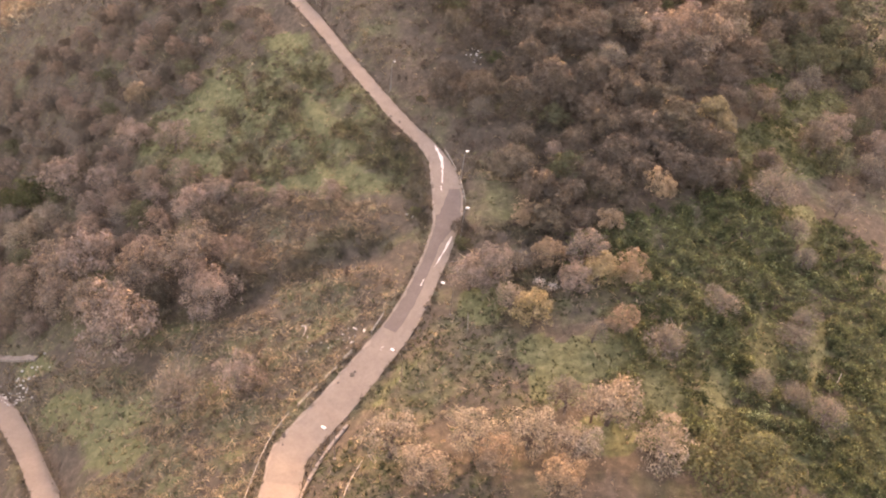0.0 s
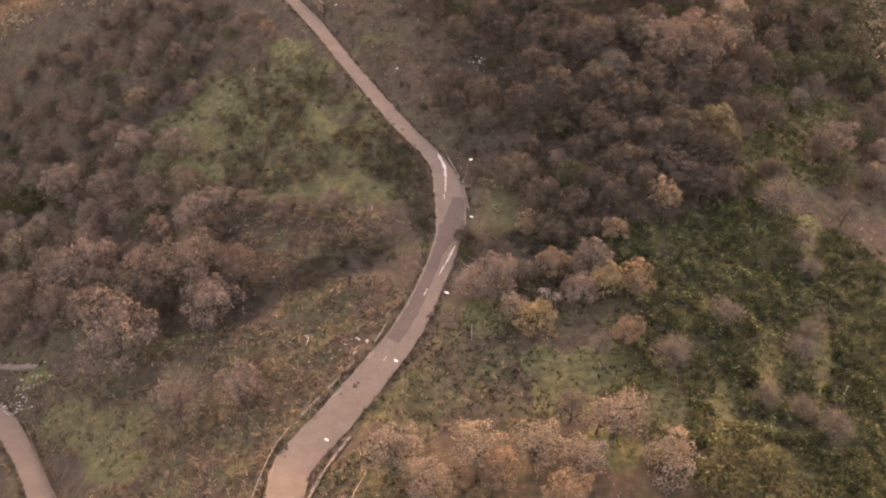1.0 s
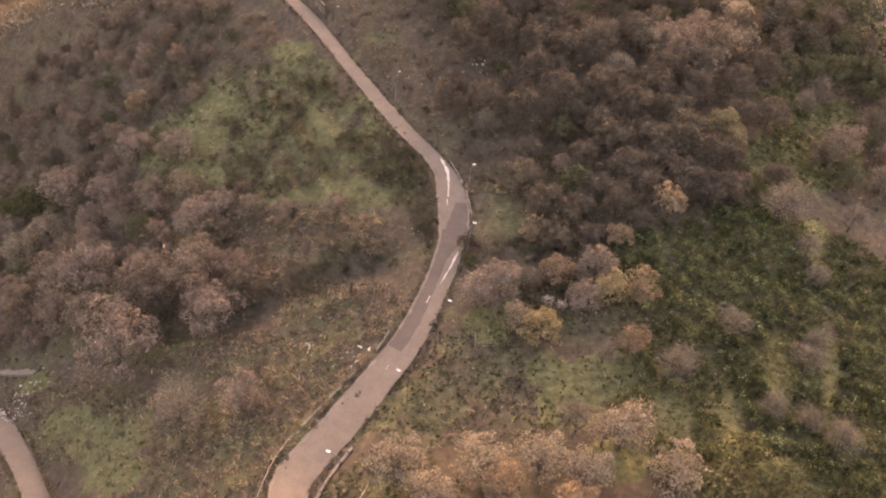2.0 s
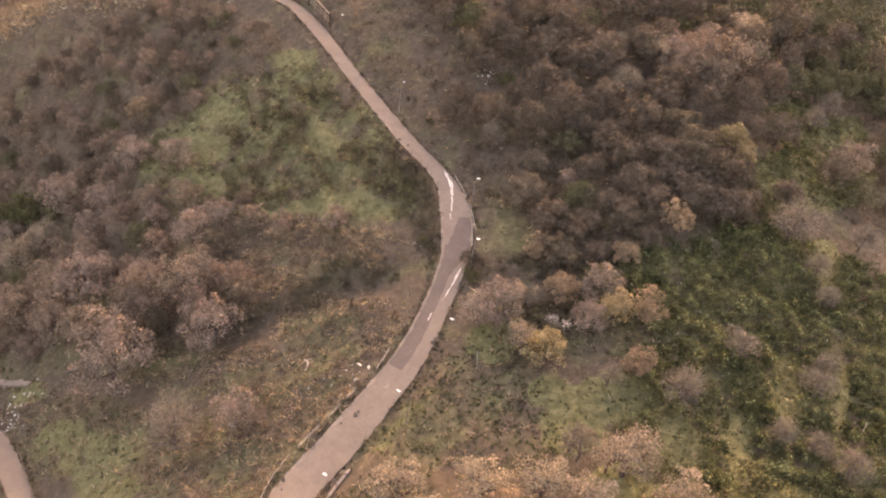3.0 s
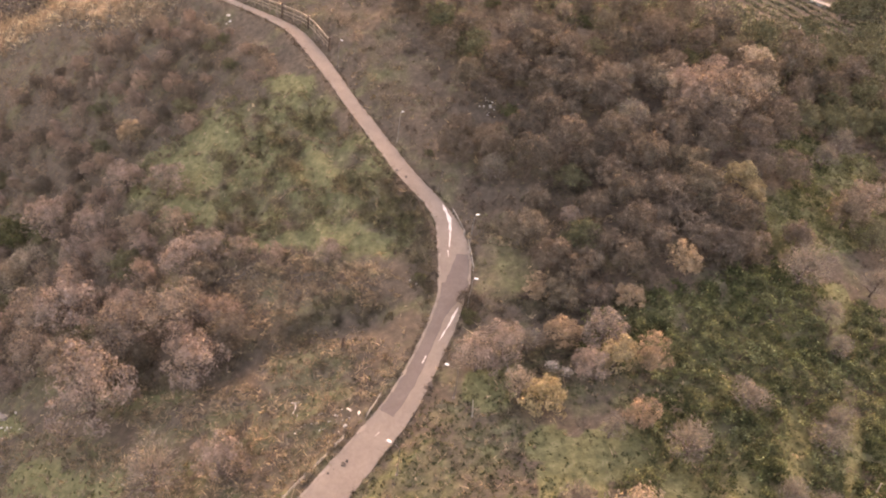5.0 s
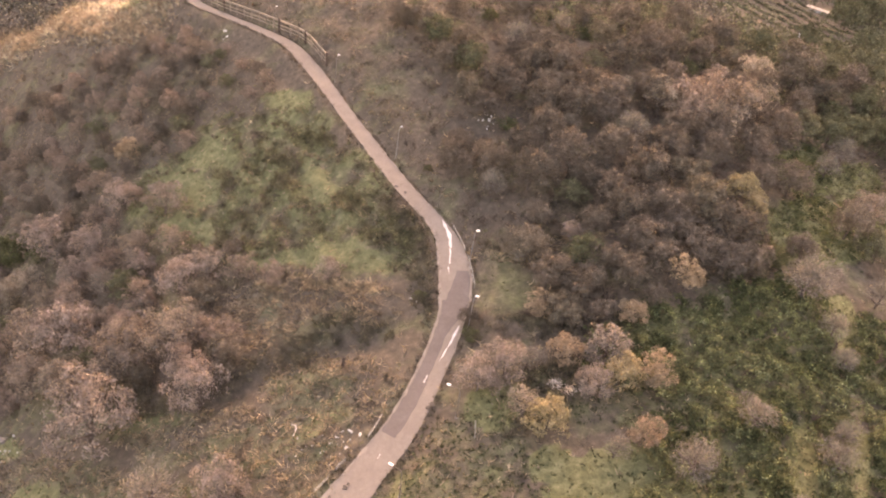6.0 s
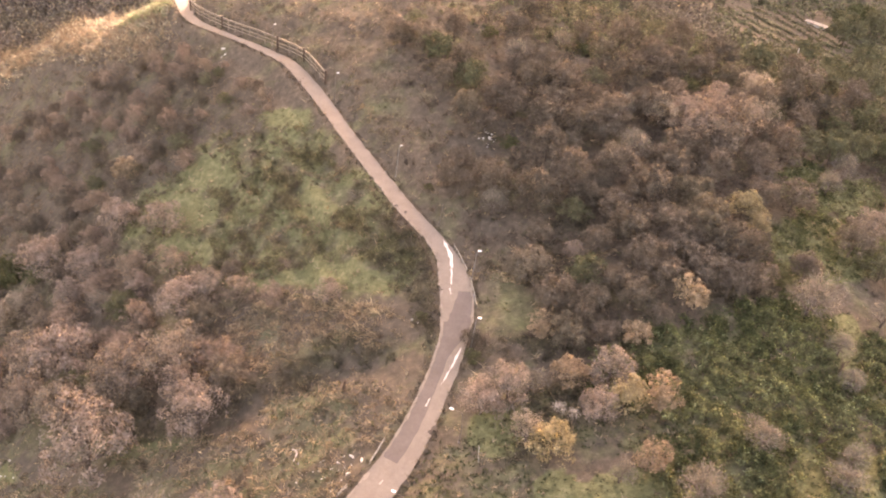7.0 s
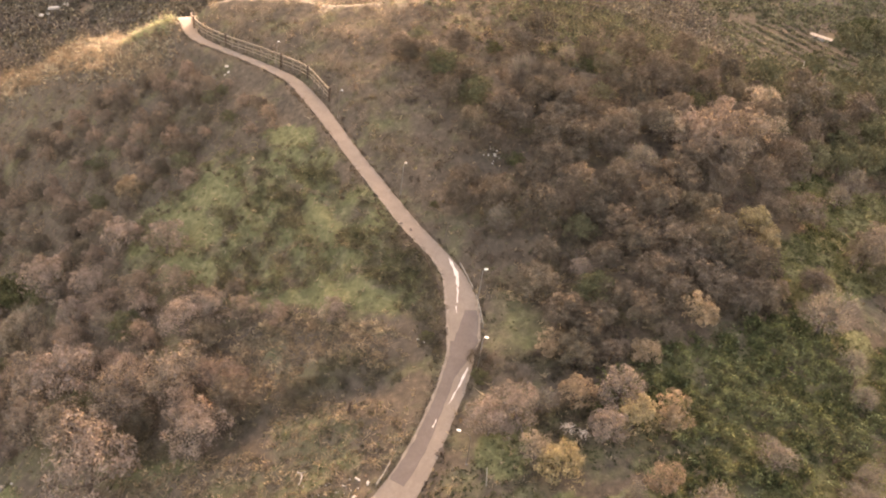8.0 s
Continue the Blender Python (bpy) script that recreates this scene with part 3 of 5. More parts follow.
def make_tree(name, seed, leaf, leaves, twigs, height, width, size, clump=0.22, trunk_r=0.11, low=0.4, lift=0.68, puffs=30, limb=1.0, twig_w=0.022):
    """A tree with a forked, tapered trunk and a ragged crown. Its base is at the origin."""
    r = np.random.default_rng(seed)
    tree = new(name)
    bm = bmesh.new()
    tips = []
    lean = r.normal(0, 0.06, 2)
    trunk = [(0, 0, -0.4)]
    for i in range(1, 6):
        t = i / 5
        trunk.append((lean[0] * height * t + r.normal(0, 0.05), lean[1] * height * t + r.normal(0, 0.05), height * 0.8 * t))
    tube(bm, trunk, [trunk_r * (1.25 - 1.1 * i / 5) for i in range(6)], 7)
    limbs = int(r.integers(8, 12))
    for i in range(limbs):
        t = low + (0.95 - low) * (i + r.uniform(0, 0.8)) / limbs
        k = min(4, int(t * 5))
        f = t * 5 - k
        p = np.array(trunk[k]) * (1 - f) + np.array(trunk[k + 1]) * f
        a = i * 2.4 + r.uniform(-0.5, 0.5)
        out = width * 0.5 * (1.0 - 0.55 * max(0, t - 0.35)) * r.uniform(0.55, 1.0)
        up = height * (0.10 + 0.22 * r.uniform()) * (1.2 - 0.5 * t)
        end = p + np.array([math.cos(a) * out, math.sin(a) * out, up])
        bend = p * 0.5 + end * 0.5 + np.array([0, 0, -0.1 * up]) + r.normal(0, 0.12, 3)
        tube(bm, [p, bend, end], [limb * trunk_r * 0.5 * (1.2 - t), limb * trunk_r * 0.32 * (1.2 - t), 0.012 * limb], 4, False)
        tips += [end, bend * 0.35 + end * 0.65, bend]
        for j in range(2):
            q = bend * (1 - 0.3 * j) + end * 0.3 * j
            e2 = q + r.normal(0, 1, 3) * np.array([0.16 * width, 0.16 * width, 0.1 * height]) + np.array([0, 0, 0.07 * height])
            tube(bm, [q, q * 0.5 + e2 * 0.5 + r.normal(0, 0.05, 3), e2], [limb * trunk_r * 0.2, limb * trunk_r * 0.13, 0.008 * limb], 3, False)
            tips.append(e2)
    tips.append(np.array(trunk[-1]) + [0, 0, height * 0.12])
    part("trunk", bm, BARK, tree)
    tips = np.array(tips)
    rad = r.uniform(0.6, 1.3, len(tips)) * clump * width * 0.5
    q = []
    mid = np.array([lean[0] * height * 0.68, lean[1] * height * 0.68, height * lift])
    span = np.array([width * 0.5, width * 0.5, height * (1.02 - lift)])
    lobes = r.normal(size=(9, 3))
    lobes /= np.linalg.norm(lobes, axis=1, keepdims=True)
    swell = r.uniform(-0.35, 0.3, 9)

    def dome(n, inner, power):
        """Points in a lumpy dome, most of them near its skin."""
        v = r.normal(size=(n, 3))
        v /= np.linalg.norm(v, axis=1, keepdims=True)
        v[:, 2] = np.where(v[:, 2] < -0.6, -v[:, 2], v[:, 2])
        lump = 1 + (swell[None, :] * np.exp(-((1 - v @ lobes.T) / 0.22) ** 2)).sum(1)
        return mid + v * span * (lump * (inner + (1 - inner) * r.uniform(size=n) ** power))[:, None], v

    if leaves:
        n, inner = int(leaves * 0.2), int(leaves * 0.14)
        k = r.integers(0, len(tips), n)
        v = r.normal(size=(n, 3))
        v *= (r.uniform(0.1, 1, (n, 1)) ** 0.45) / np.linalg.norm(v, axis=1, keepdims=True)
        # tufts of leaves on the crown's skin, fullest on their upper sides
        m = leaves - n - inner
        tuft, out = dome(puffs, 0.62, 0.6)
        wide = r.uniform(0.12, 0.27, puffs) * width * 0.5 * 1.3
        j = r.choice(puffs, m, p=wide ** 2 / (wide ** 2).sum())
        w = r.normal(size=(m, 3)) + 0.45 * out[j] + np.array([0, 0, 0.5])
        w *= (r.uniform(0.15, 1, (m, 1)) ** 0.4) / np.linalg.norm(w, axis=1, keepdims=True)
        c = np.vstack([dome(inner, 0.2, 0.7)[0], tips[k] + v * rad[k, None] * np.array([1.15, 1.15, 0.8]), tuft[j] + w * wide[j, None] * np.array([1.0, 1.0, 0.9])])
        c[:, 2] = np.maximum(c[:, 2], 0.15)
        q.append(cards(c, size, r=r, out=(c - mid) / span + np.array([0, 0, 0.25])))
    if twigs:
        st, v = dome(twigs, 0.25, 0.7)
        d = v + r.normal(0, 0.45, (twigs, 3)) + np.array([0, 0, 0.35])
        d *= r.uniform(0.35, 0.95, (twigs, 1)) * width * 0.12 / np.linalg.norm(d, axis=1, keepdims=True)
        q.append(slivers(st - d * 0.5, st + d * 0.5, twig_w, r))
    crown = new("crown", quads("crown", np.concatenate(q), leaf))
    crown.parent = tree
    return tree


class Planter:
    """Sets trees of one kind: the first is the built one, the others are its copies."""

    def __init__(self, makers, label, category, group):
        self.makers, self.made, self.label, self.category, self.group = makers, {}, label, category, group

    def put(self, x, y, width, r):
        i = int(r.integers(0, len(self.makers)))
        m = Matrix.Translation((x, y, gz(x, y) - 0.05)) @ Matrix.Rotation(r.uniform(0, 6.28), 4, "Z")
        s = width / 5.0
        m = m @ Matrix.Diagonal((s, s, s * r.uniform(0.85, 1.12), 1))
        if i not in self.made:
            t = self.makers[i]()
            tagged(t, self.label, self.category, self.group)
            t.matrix_basis = m
            self.made[i] = t
            return t
        t = self.made[i].copy()
        scene.collection.objects.link(t)
        for o in self.made[i].children:
            c = o.copy()
            scene.collection.objects.link(c)
            c.parent = t
        t.matrix_basis = m
        return t


oaks = Planter([lambda k=k: make_tree("oak_tree", 40 + k, BROWN_LEAF, 3700, 650, 5.0 + 0.5 * (k % 3), 5.2, 0.26, 0.28, 0.11, 0.25, 0.54) for k in range(7)],
               "scrubby oak with withered brown leaves and fine twigs", "tree", "oaks on the hillside")
dusties = Planter([lambda k=k: make_tree("dusty_oak_tree", 240 + k, DUSTY_LEAF, 3600, 260, 4.8 + 0.4 * (k % 3), 5.2, 0.24, 0.28, 0.12, 0.22, 0.54) for k in range(5)],
                  "scrubby oak with dusty grey-brown withered leaves", "tree", "dusty oaks")
pinks = Planter([lambda k=k: make_tree("pale_oak_tree", 60 + k, PINK_LEAF, 3900, 320, 5.0, 5.0, 0.23, 0.26, 0.16, 0.22, 0.54, puffs=26) for k in range(3)],
                "small oak with pale pinkish withered leaves", "tree", "pale oaks")
oranges = Planter([lambda k=k: make_tree("autumn_tree", 80 + k, ORANGE_LEAF, 3200, 160, 4.9, 5.0, 0.28, 0.26, 0.11, 0.25, 0.54, puffs=26) for k in range(3)],
                  "small oak with orange autumn leaves on the grassy slope", "tree", "orange autumn trees")
yellows = Planter([lambda k=k: make_tree("yellow_tree", 100 + k, YELLOW_LEAF, 3000, 150, 4.6, 5.0, 0.29, 0.24, 0.11, 0.25, 0.55, puffs=22) for k in range(2)],
                  "small tree with yellowing leaves among brown scrub", "tree", "yellow autumn trees")
bares = Planter([lambda k=k: make_tree("bare_tree", 120 + k, TWIG, 420, 1900, 4.7, 5.0, 0.2, 0.30, 0.17, 0.22, 0.58, limb=1.7, twig_w=0.026) for k in range(4)],
                "leafless small tree with pinkish grey twigs", "tree", "leafless trees")
olives = Planter([lambda k=k: make_tree("olive_green_tree", 200 + k, OLIVE_LEAF, 3000, 120, 4.8, 5.2, 0.29, 0.28, 0.11, 0.25, 0.54) for k in range(3)],
                 "small tree with dull olive-green leaves at the edge of the wood", "tree", "olive-green trees")
tans = Planter([lambda k=k: make_tree("tan_tree", 180 + k, TAN_LEAF, 2100, 700, 4.7, 5.0, 0.24, 0.3, 0.2, 0.22, 0.56, puffs=24, limb=1.6) for k in range(3)],
               "small tree with sparse tan leaves on open forked branches", "tree", "tan autumn trees")
greens = Planter([lambda k=k: make_tree("evergreen_tree", 140 + k, GREEN_LEAF, 4200, 0, 3.4, 5.4, 0.24, 0.34, 0.12, 0.12, 0.5) for k in range(3)],
                 "dense dark green evergreen bush", "bush", "evergreen bushes")

bleached = Planter([lambda k=k: make_tree("bleached_shrub", 220 + k, BLEACHED, 60, 340, 4.2, 5.0, 0.3, 0.3, 0.12, 0.2, limb=1.5, twig_w=0.06) for k in range(2)],
                   "small dead shrub with bleached white twigs", "shrub", "bleached shrubs")
# trees that stand out: x, y, width of the crown
LARGE_PINK = [(-39.3, 50.0, 10.8), (-19.6, 36.8, 5.4), (-34.1, 74.3, 6.8), (-53.1, 90.6, 5.8), (-25.8, 52.8, 6.8), (-49.8, 70.5, 9.1), (-74.5, 97.7, 5.3), (-62.9, 96.4, 7.8), (41.9, 110.3, 6.3), (8.5, 48.6, 5.3), (11.7, 50.4, 5.2), (21.4, 47.7, 4.6), (70.0, 92.5, 6.2), (-41.3, 93.1, 6.1), (-49.9, 98.7, 6.4), (23.7, 53.0, 5.4)]
LARGE_ORANGE = [(35.7, 66.8, 4.6), (-52.8, 111.2, 4.6), (18.3, 53.1, 4.5), (27.9, 60.5, 3.9), (29.1, 50.1, 4.4), (26.9, 40.9, 3.6), (16.7, 15.7, 5.0), (15.7, 60.7, 3.8), (10.2, 18.7, 4.2)]
LARGE_YELLOW = [(47.7, 89.0, 5.5), (49.2, 85.7, 4.2), (24.9, 49.1, 5.2), (16.2, 42.1, 5.2)]
LARGE_TAN = [(-0.2, 22.2, 6.1), (8.6, 21.9, 5.8), (14.4, 22.2, 5.8), (19.0, 20.7, 5.2), (23.3, 25.6, 6.9), (27.8, 19.5, 5.8), (3.4, 18.0, 5.1), (-64.5, 90.1, 5.7), (-68.6, 87.2, 6.7), (38.0, 109.0, 6.2), (58.7, 126.5, 7.0), (57.6, 117.0, 5.8), (13.5, 44.2, 4.0)]
LARGE_BARE = [(56.0, 64.1, 4.2), (55.6, 58.0, 3.8), (53.2, 70.2, 7.0), (65.4, 72.5, 4.8), (-27.0, 35.6, 7.7), (18.9, 27.6, 4.8), (31.8, 37.4, 5.6), (23.2, 38.7, 3.1), (40.3, 45.1, 4.6), (49.0, 40.9, 4.5), (48.9, 28.5, 4.4), (42.2, 32.4, 3.6), (46.3, 31.7, 3.7), (33.1, 19.9, 3.8), (66.1, 102.7, 4.7), (14.3, 52.1, 4.4), (51.1, 44.8, 3.9)]
LARGE_OAK = [(54.2, 139.7, 7.0), (45.5, 138.0, 5.7), (16.5, 113.6, 5.6), (21.3, 112.7, 6.1), (5.4, 105.7, 4.9), (12.5, 106.7, 5.4), (17.6, 103.6, 5.8), (22.6, 102.7, 6.8), (28.2, 105.8, 6.2), (32.8, 116.3, 6.3), (35.5, 110.1, 6.0), (21.3, 88.8, 6.7), (18.0, 96.0, 5.6), (15.1, 85.3, 7.0), (23.2, 86.0, 4.5), (27.7, 83.5, 5.5), (32.9, 87.5, 6.5), (36.8, 93.3, 6.0), (39.7, 100.2, 5.9), (45.4, 101.3, 5.0), (29.3, 79.0, 6.0), (34.6, 80.7, 6.3), (34.1, 76.1, 5.3), (39.4, 81.3, 7.3), (40.7, 77.8, 5.3), (59.5, 108.3, 6.6), (68.1, 131.8, 9.7), (72.7, 127.6, 7.3), (82.3, 136.9, 7.7)]
LOWER_OAK = [(6.9, 60.0, 2.6), (28.1, 93.4, 5.8), (18.9, 58.5, 4.5), (31.0, 63.5, 3.0), (23.6, 60.0, 3.7), (18.8, 65.8, 4.0), (42.0, 94.2, 4.3), (10.0, 109.9, 6.0), (65.0, 86.9, 6.1), (29.5, 72.9, 5.0), (32.6, 71.2, 5.0), (28.0, 65.9, 5.1), (17.0, 65.0, 4.7), (20.2, 62.2, 4.5), (25.2, 68.7, 4.6), (38.3, 73.1, 6.0), (44.0, 76.6, 6.1), (45.5, 72.5, 5.4), (41.7, 70.6, 5.1)]
DUSTY_OAK = [(43.2, 106.5, 7.5), (49.6, 107.8, 7.8), (46.6, 103.6, 6.2), (46.0, 110.5, 7.0), (-37.9, 63.9, 7.5), (-32.5, 63.4, 8.2), (-40.6, 60.9, 7.1), (-57.1, 74.2, 8.6), (-53.7, 64.3, 7.2), (-47.1, 61.5, 7.3), (-61.1, 70.2, 7.1)]
LARGE_OLIVE = [(104.4, 196.4, 8.4), (114.8, 205.4, 7.8), (102.0, 178.4, 7.6), (85.1, 156.3, 8.1), (70.4, 141.2, 6.9), (94.5, 156.4, 6.9), (84.3, 169.6, 6.5), (69.7, 156.2, 6.5), (76.4, 118.0, 5.9), (82.1, 121.2, 5.1), (74.4, 122.8, 6.0), (91.1, 152.9, 8.4), (22.0, 69.7, 4.9), (80.8, 146.2, 8.0), (82.5, 130.0, 6.3), (34.8, 19.4, 3.8)]
LARGE_GREEN = [(35.7, 16.6, 10.3), (-72.0, 101.3, 7.1), (-76.4, 102.9, 6.1), (-65.2, 97.1, 4.5), (0.8, 64.4, 1.7), (50.4, 76.0, 4.0), (111.5, 208.0, 9.5), (7.7, 57.5, 2.2)]
FEATURED = LARGE_PINK + LARGE_ORANGE + LARGE_YELLOW + LARGE_TAN + LARGE_BARE + LARGE_OAK + LOWER_OAK + DUSTY_OAK + LARGE_OLIVE + LARGE_GREEN
tr = np.random.default_rng(21)
for planter, rows in ((pinks, LARGE_PINK), (oranges, LARGE_ORANGE), (yellows, LARGE_YELLOW), (tans, LARGE_TAN), (bares, LARGE_BARE), (oaks, LARGE_OAK + LOWER_OAK), (dusties, DUSTY_OAK), (olives, LARGE_OLIVE), (greens, LARGE_GREEN)):
    for x, y, w in rows:
        planter.put(x, y, w, tr)
for x, y, w in [(17.4, 48.2, 1.9), (18.9, 47.3, 1.7)]:
    bleached.put(x, y, w, tr)

round_bushes = Planter([lambda: make_tree("round_bush", 160, BUSH_LEAF, 6500, 200, 4.4, 5.0, 0.2, 0.3, 0.1, 0.15, 0.5, 140)],
                       "dense round brown bush at the edge of a grassy ledge", "bush", "round bushes")
round_bushes.put(14.6, 70.6, 6.2, tr)

# the closed scrub, tree by tree
spots = []
tries = np.column_stack([tr.uniform(-104, 125, 16000), tr.uniform(50, 165, 16000)])
wood = woodland(tries[:, 0], tries[:, 1])
clear = near_lane(tries[:, 0], tries[:, 1], LANE, LANE_Z)[0]
for (x, y), k, d in zip(tries, wood, clear):
    if len(spots) >= 370:
        break
    if tr.uniform() > k or d < (3.0 if y < 95 else 6.0 if x < np.interp(y, LANE[:, 1], LANE[:, 0]) else 15.0) or y > 160 or (y > 146 and x < -34) or y > crest_line(x) - 18:
        continue
    w = tr.uniform(3.6, 6.2) * (0.55 + 0.45 * min(1.0, d / 14)) * (1.0 if x > 0 else 0.9)
    if x < -12 and y > 86:
        w *= 0.72
    if min(math.hypot(x - a, y - b) - 0.36 * (w + c) for a, b, c in FEATURED) < 0 or math.hypot(x - 14.6, y - 71.0) < 6.5:
        continue
    if all(math.hypot(x - a, y - b) > 0.40 * (w + c) for a, b, c in spots):
        spots.append((x, y, w))
for x, y, w in spots:
    u = tr.uniform()
    if (x > 64 and u < 0.5) or u < 0.06:
        olives.put(x, y, w, tr)
    elif x < -12 and u > 0.16:
        (oaks if u < 0.42 and y > 86 else dusties if u < 0.74 or y > 86 else pinks if u < 0.95 else bares).put(x, y, w, tr)
    elif u < 0.84:
        oaks.put(x, y, w, tr)
    elif u < 0.89:
        pinks.put(x, y, w * 0.85, tr)
    elif u < 0.96:
        bares.put(x, y, w, tr)
    else:
        greens.put(x, y, w * 0.6, tr)


# ---- undergrowth ----
def scatter(n, density, margin=0.5, seed=0, area=(-106, 92, 10, 168)):
    """Spots on the ground, kept where density(x, y) allows, clear of both lanes."""
    r = np.random.default_rng(seed)
    x, y = r.uniform(area[0], area[1], n), r.uniform(area[2], area[3], n)
    keep = r.uniform(size=n) < density(x, y)
    x, y = x[keep], y[keep]
    for line, z in ((LANE, LANE_Z), (LOWER, LOWER_Z)):
        d, _ = near_lane(x, y, line, z)
        x, y = x[d > margin], y[d > margin]
    return x, y, ground_z(x, y), r


def hummocks(x, y, cell=2.3):
    """Uneven mounds of growth about two metres across, 0 to 1."""
    best = np.zeros(len(x))
    i, j = np.floor(x / cell), np.floor(y / cell)
    for a in (-1, 0, 1):
        for b in (-1, 0, 1):
            u, v = i + a, j + b
            h1, h2, h3 = [np.modf(np.abs(np.sin(u * p + v * q) * 43758.5))[0] for p, q in ((12.99, 78.23), (39.35, 11.14), (73.16, 52.24))]
            d = np.hypot(x - (u + h1) * cell, y - (v + h2) * cell) / (cell * (0.38 + 0.4 * h3))
            best = np.maximum(best, (0.45 + 0.55 * h3) * np.clip(1 - d * d, 0, 1))
    return best


def clumps(name, n, density, per, radius, rise, size, mat, label, category, margin, seed, twig=0, area=(-106, 92, 10, 168), mound=0.0):
    """Low bushes of many leaves, those on the outside turned outwards."""
    x, y, z, r = scatter(n, density, margin, seed, area)
    if mound:
        h = hummocks(x, y)
        keep = r.uniform(size=len(x)) < 0.15 + 1.25 * h
        x, y, z = x[keep], y[keep], z[keep] + mound * h[keep]
    k = len(x)
    s = 0.45 + 1.5 * r.uniform(size=k) ** 2.2
    c = np.repeat(np.column_stack([x, y, z]), per, 0)
    v = r.normal(size=(k * per, 3))
    v *= (r.uniform(0.2, 1, (k * per, 1)) ** 0.5) / np.linalg.norm(v, axis=1, keepdims=True)
    v[:, 2] = np.abs(v[:, 2])
    c = c + v * np.repeat(s, per)[:, None] * np.array([radius, radius, rise])
    q = [cards(c, size, r=r, out=v)]
    if twig:
        b = np.repeat(np.column_stack([x, y, z]), twig, 0)
        t = r.normal(size=(k * twig, 3)) * np.array([radius, radius, rise]) * 0.8
        t[:, 2] = np.abs(t[:, 2]) + rise * 0.6
        q.append(slivers(b, b + t * np.repeat(s, twig)[:, None], 0.014, r))
    tagged(new(name, quads(name, np.concatenate(q), mat)), label, category, kind="stuff")


def tufts(name, n, density, blades, tall, mat, label, margin, seed, area=(-106, 92, 10, 168), wide=0.05):
    x, y, z, r = scatter(n, density, margin, seed, area)
    k = len(x)
    c = np.repeat(np.column_stack([x, y, z - 0.03]), blades, 0) + r.normal(0, 0.13, (k * blades, 3)) * np.array([1, 1, 0])
    v = r.normal(0, 0.75, (k * blades, 3))
    v[:, 2] = 0.8
    v *= np.repeat(r.uniform(0.5, 1.4, k), blades)[:, None] * tall * r.uniform(0.6, 1.2, (k * blades, 1))
    tagged(new(name, quads(name, slivers(c, c + v, wide, r), mat)), label, "grass", kind="stuff")


def open_turf(x, y):
    """Short grass, free of bushes."""
    return np.maximum.reduce([patches(x, y, TURF, 0.2, 4.0), glade(x, y), patches(x, y, MEADOW_TURF, 0.2, 5.0), patches(x, y, LOW_TURF, 0.25, 4.0)])


def bramble_cover(x, y):
    return np.clip(patches(x, y, BRAMBLES, 0.2, 6.0) * (0.75 + 0.35 * wobble(x, y, 7.0)) * (1 - 0.93 * patches(x, y, TURF, 0.2, 4.0)), 0, 1)


clumps("scrub", 9000, lambda x, y: np.clip(0.1 + 0.2 * woodland(x, y), 0, 1) * (1 - open_turf(x, y)) * (1 - 0.8 * meadow(x, y)) * (1 - 0.6 * bramble_cover(x, y)), 22, 1.0, 1.0, 0.24, BROWNBUSH,
       "low withered brown scrub between the oaks", "undergrowth", 0.7, 1, 8)
clumps("thicket", 15000, lambda x, y: np.clip(0.8 * woodland(x, y) * (0.65 + 0.5 * wobble(x, y, 8.0)), 0, 1) * (x > -5), 24, 1.25, 1.45, 0.3, BROWNBUSH,
       "closed thicket of brown leafless scrub oak saplings", "thicket", 1.6, 18, 8)
clumps("dusty_thicket", 15000, lambda x, y: np.clip(0.9 * woodland(x, y) * (0.7 + 0.5 * wobble(x, y, 8.0)), 0, 1) * (x < -5), 26, 1.3, 1.5, 0.28, DUSTYBUSH,
       "thicket of dusty grey-brown scrub oak saplings", "thicket", 1.6, 29, 8)
# dark scrub laid where shade falls under the trees and behind the ledge
clumps("foot_scrub", 12500, lambda x, y: 0.45 * patches(x, y, WOOD_FOOT, 0.3, 4.0), 22, 0.8, 0.8, 0.24, SHADESCRUB,
       "low scrub darkened for the shade in the hollows of the wood", "undergrowth", 0.8, 30, 6, (2, 56, 38, 94))
clumps("wood_floor_weeds", 26000, lambda x, y: np.clip(0.5 * woodland(x, y) * (0.45 + 0.6 * wobble(x + 17, y, 10.0)), 0, 1), 14, 0.7, 0.55, 0.26, GREYBUSH,
       "dull green weeds on the floor of the wood", "undergrowth", 1.0, 19, 0)
clumps("brambles", 120000, lambda x, y: bramble_cover(x, y), 12, 0.55, 0.5, 0.33, BRAMBLE, "tangled green brambles covering the slope", "undergrowth", 0.6, 2, 2, (14, 92, 10, 90), 1.2)
# pale leaf sprays that also paint highlights onto the bramble tops
clumps("bramble_shoots", 40000, lambda x, y: np.clip(patches(x, y, SHOOT_SPOTS, 0.3, 4.0) * bramble_cover(x, y) + 0.2 * bramble_cover(x, y), 0, 1), 6, 0.3, 0.3, 0.28, SHOOTS, "pale yellow-green leaf sprays on top of the brambles", "undergrowth", 0.6, 22, 0, (14, 92, 10, 90), 1.4)
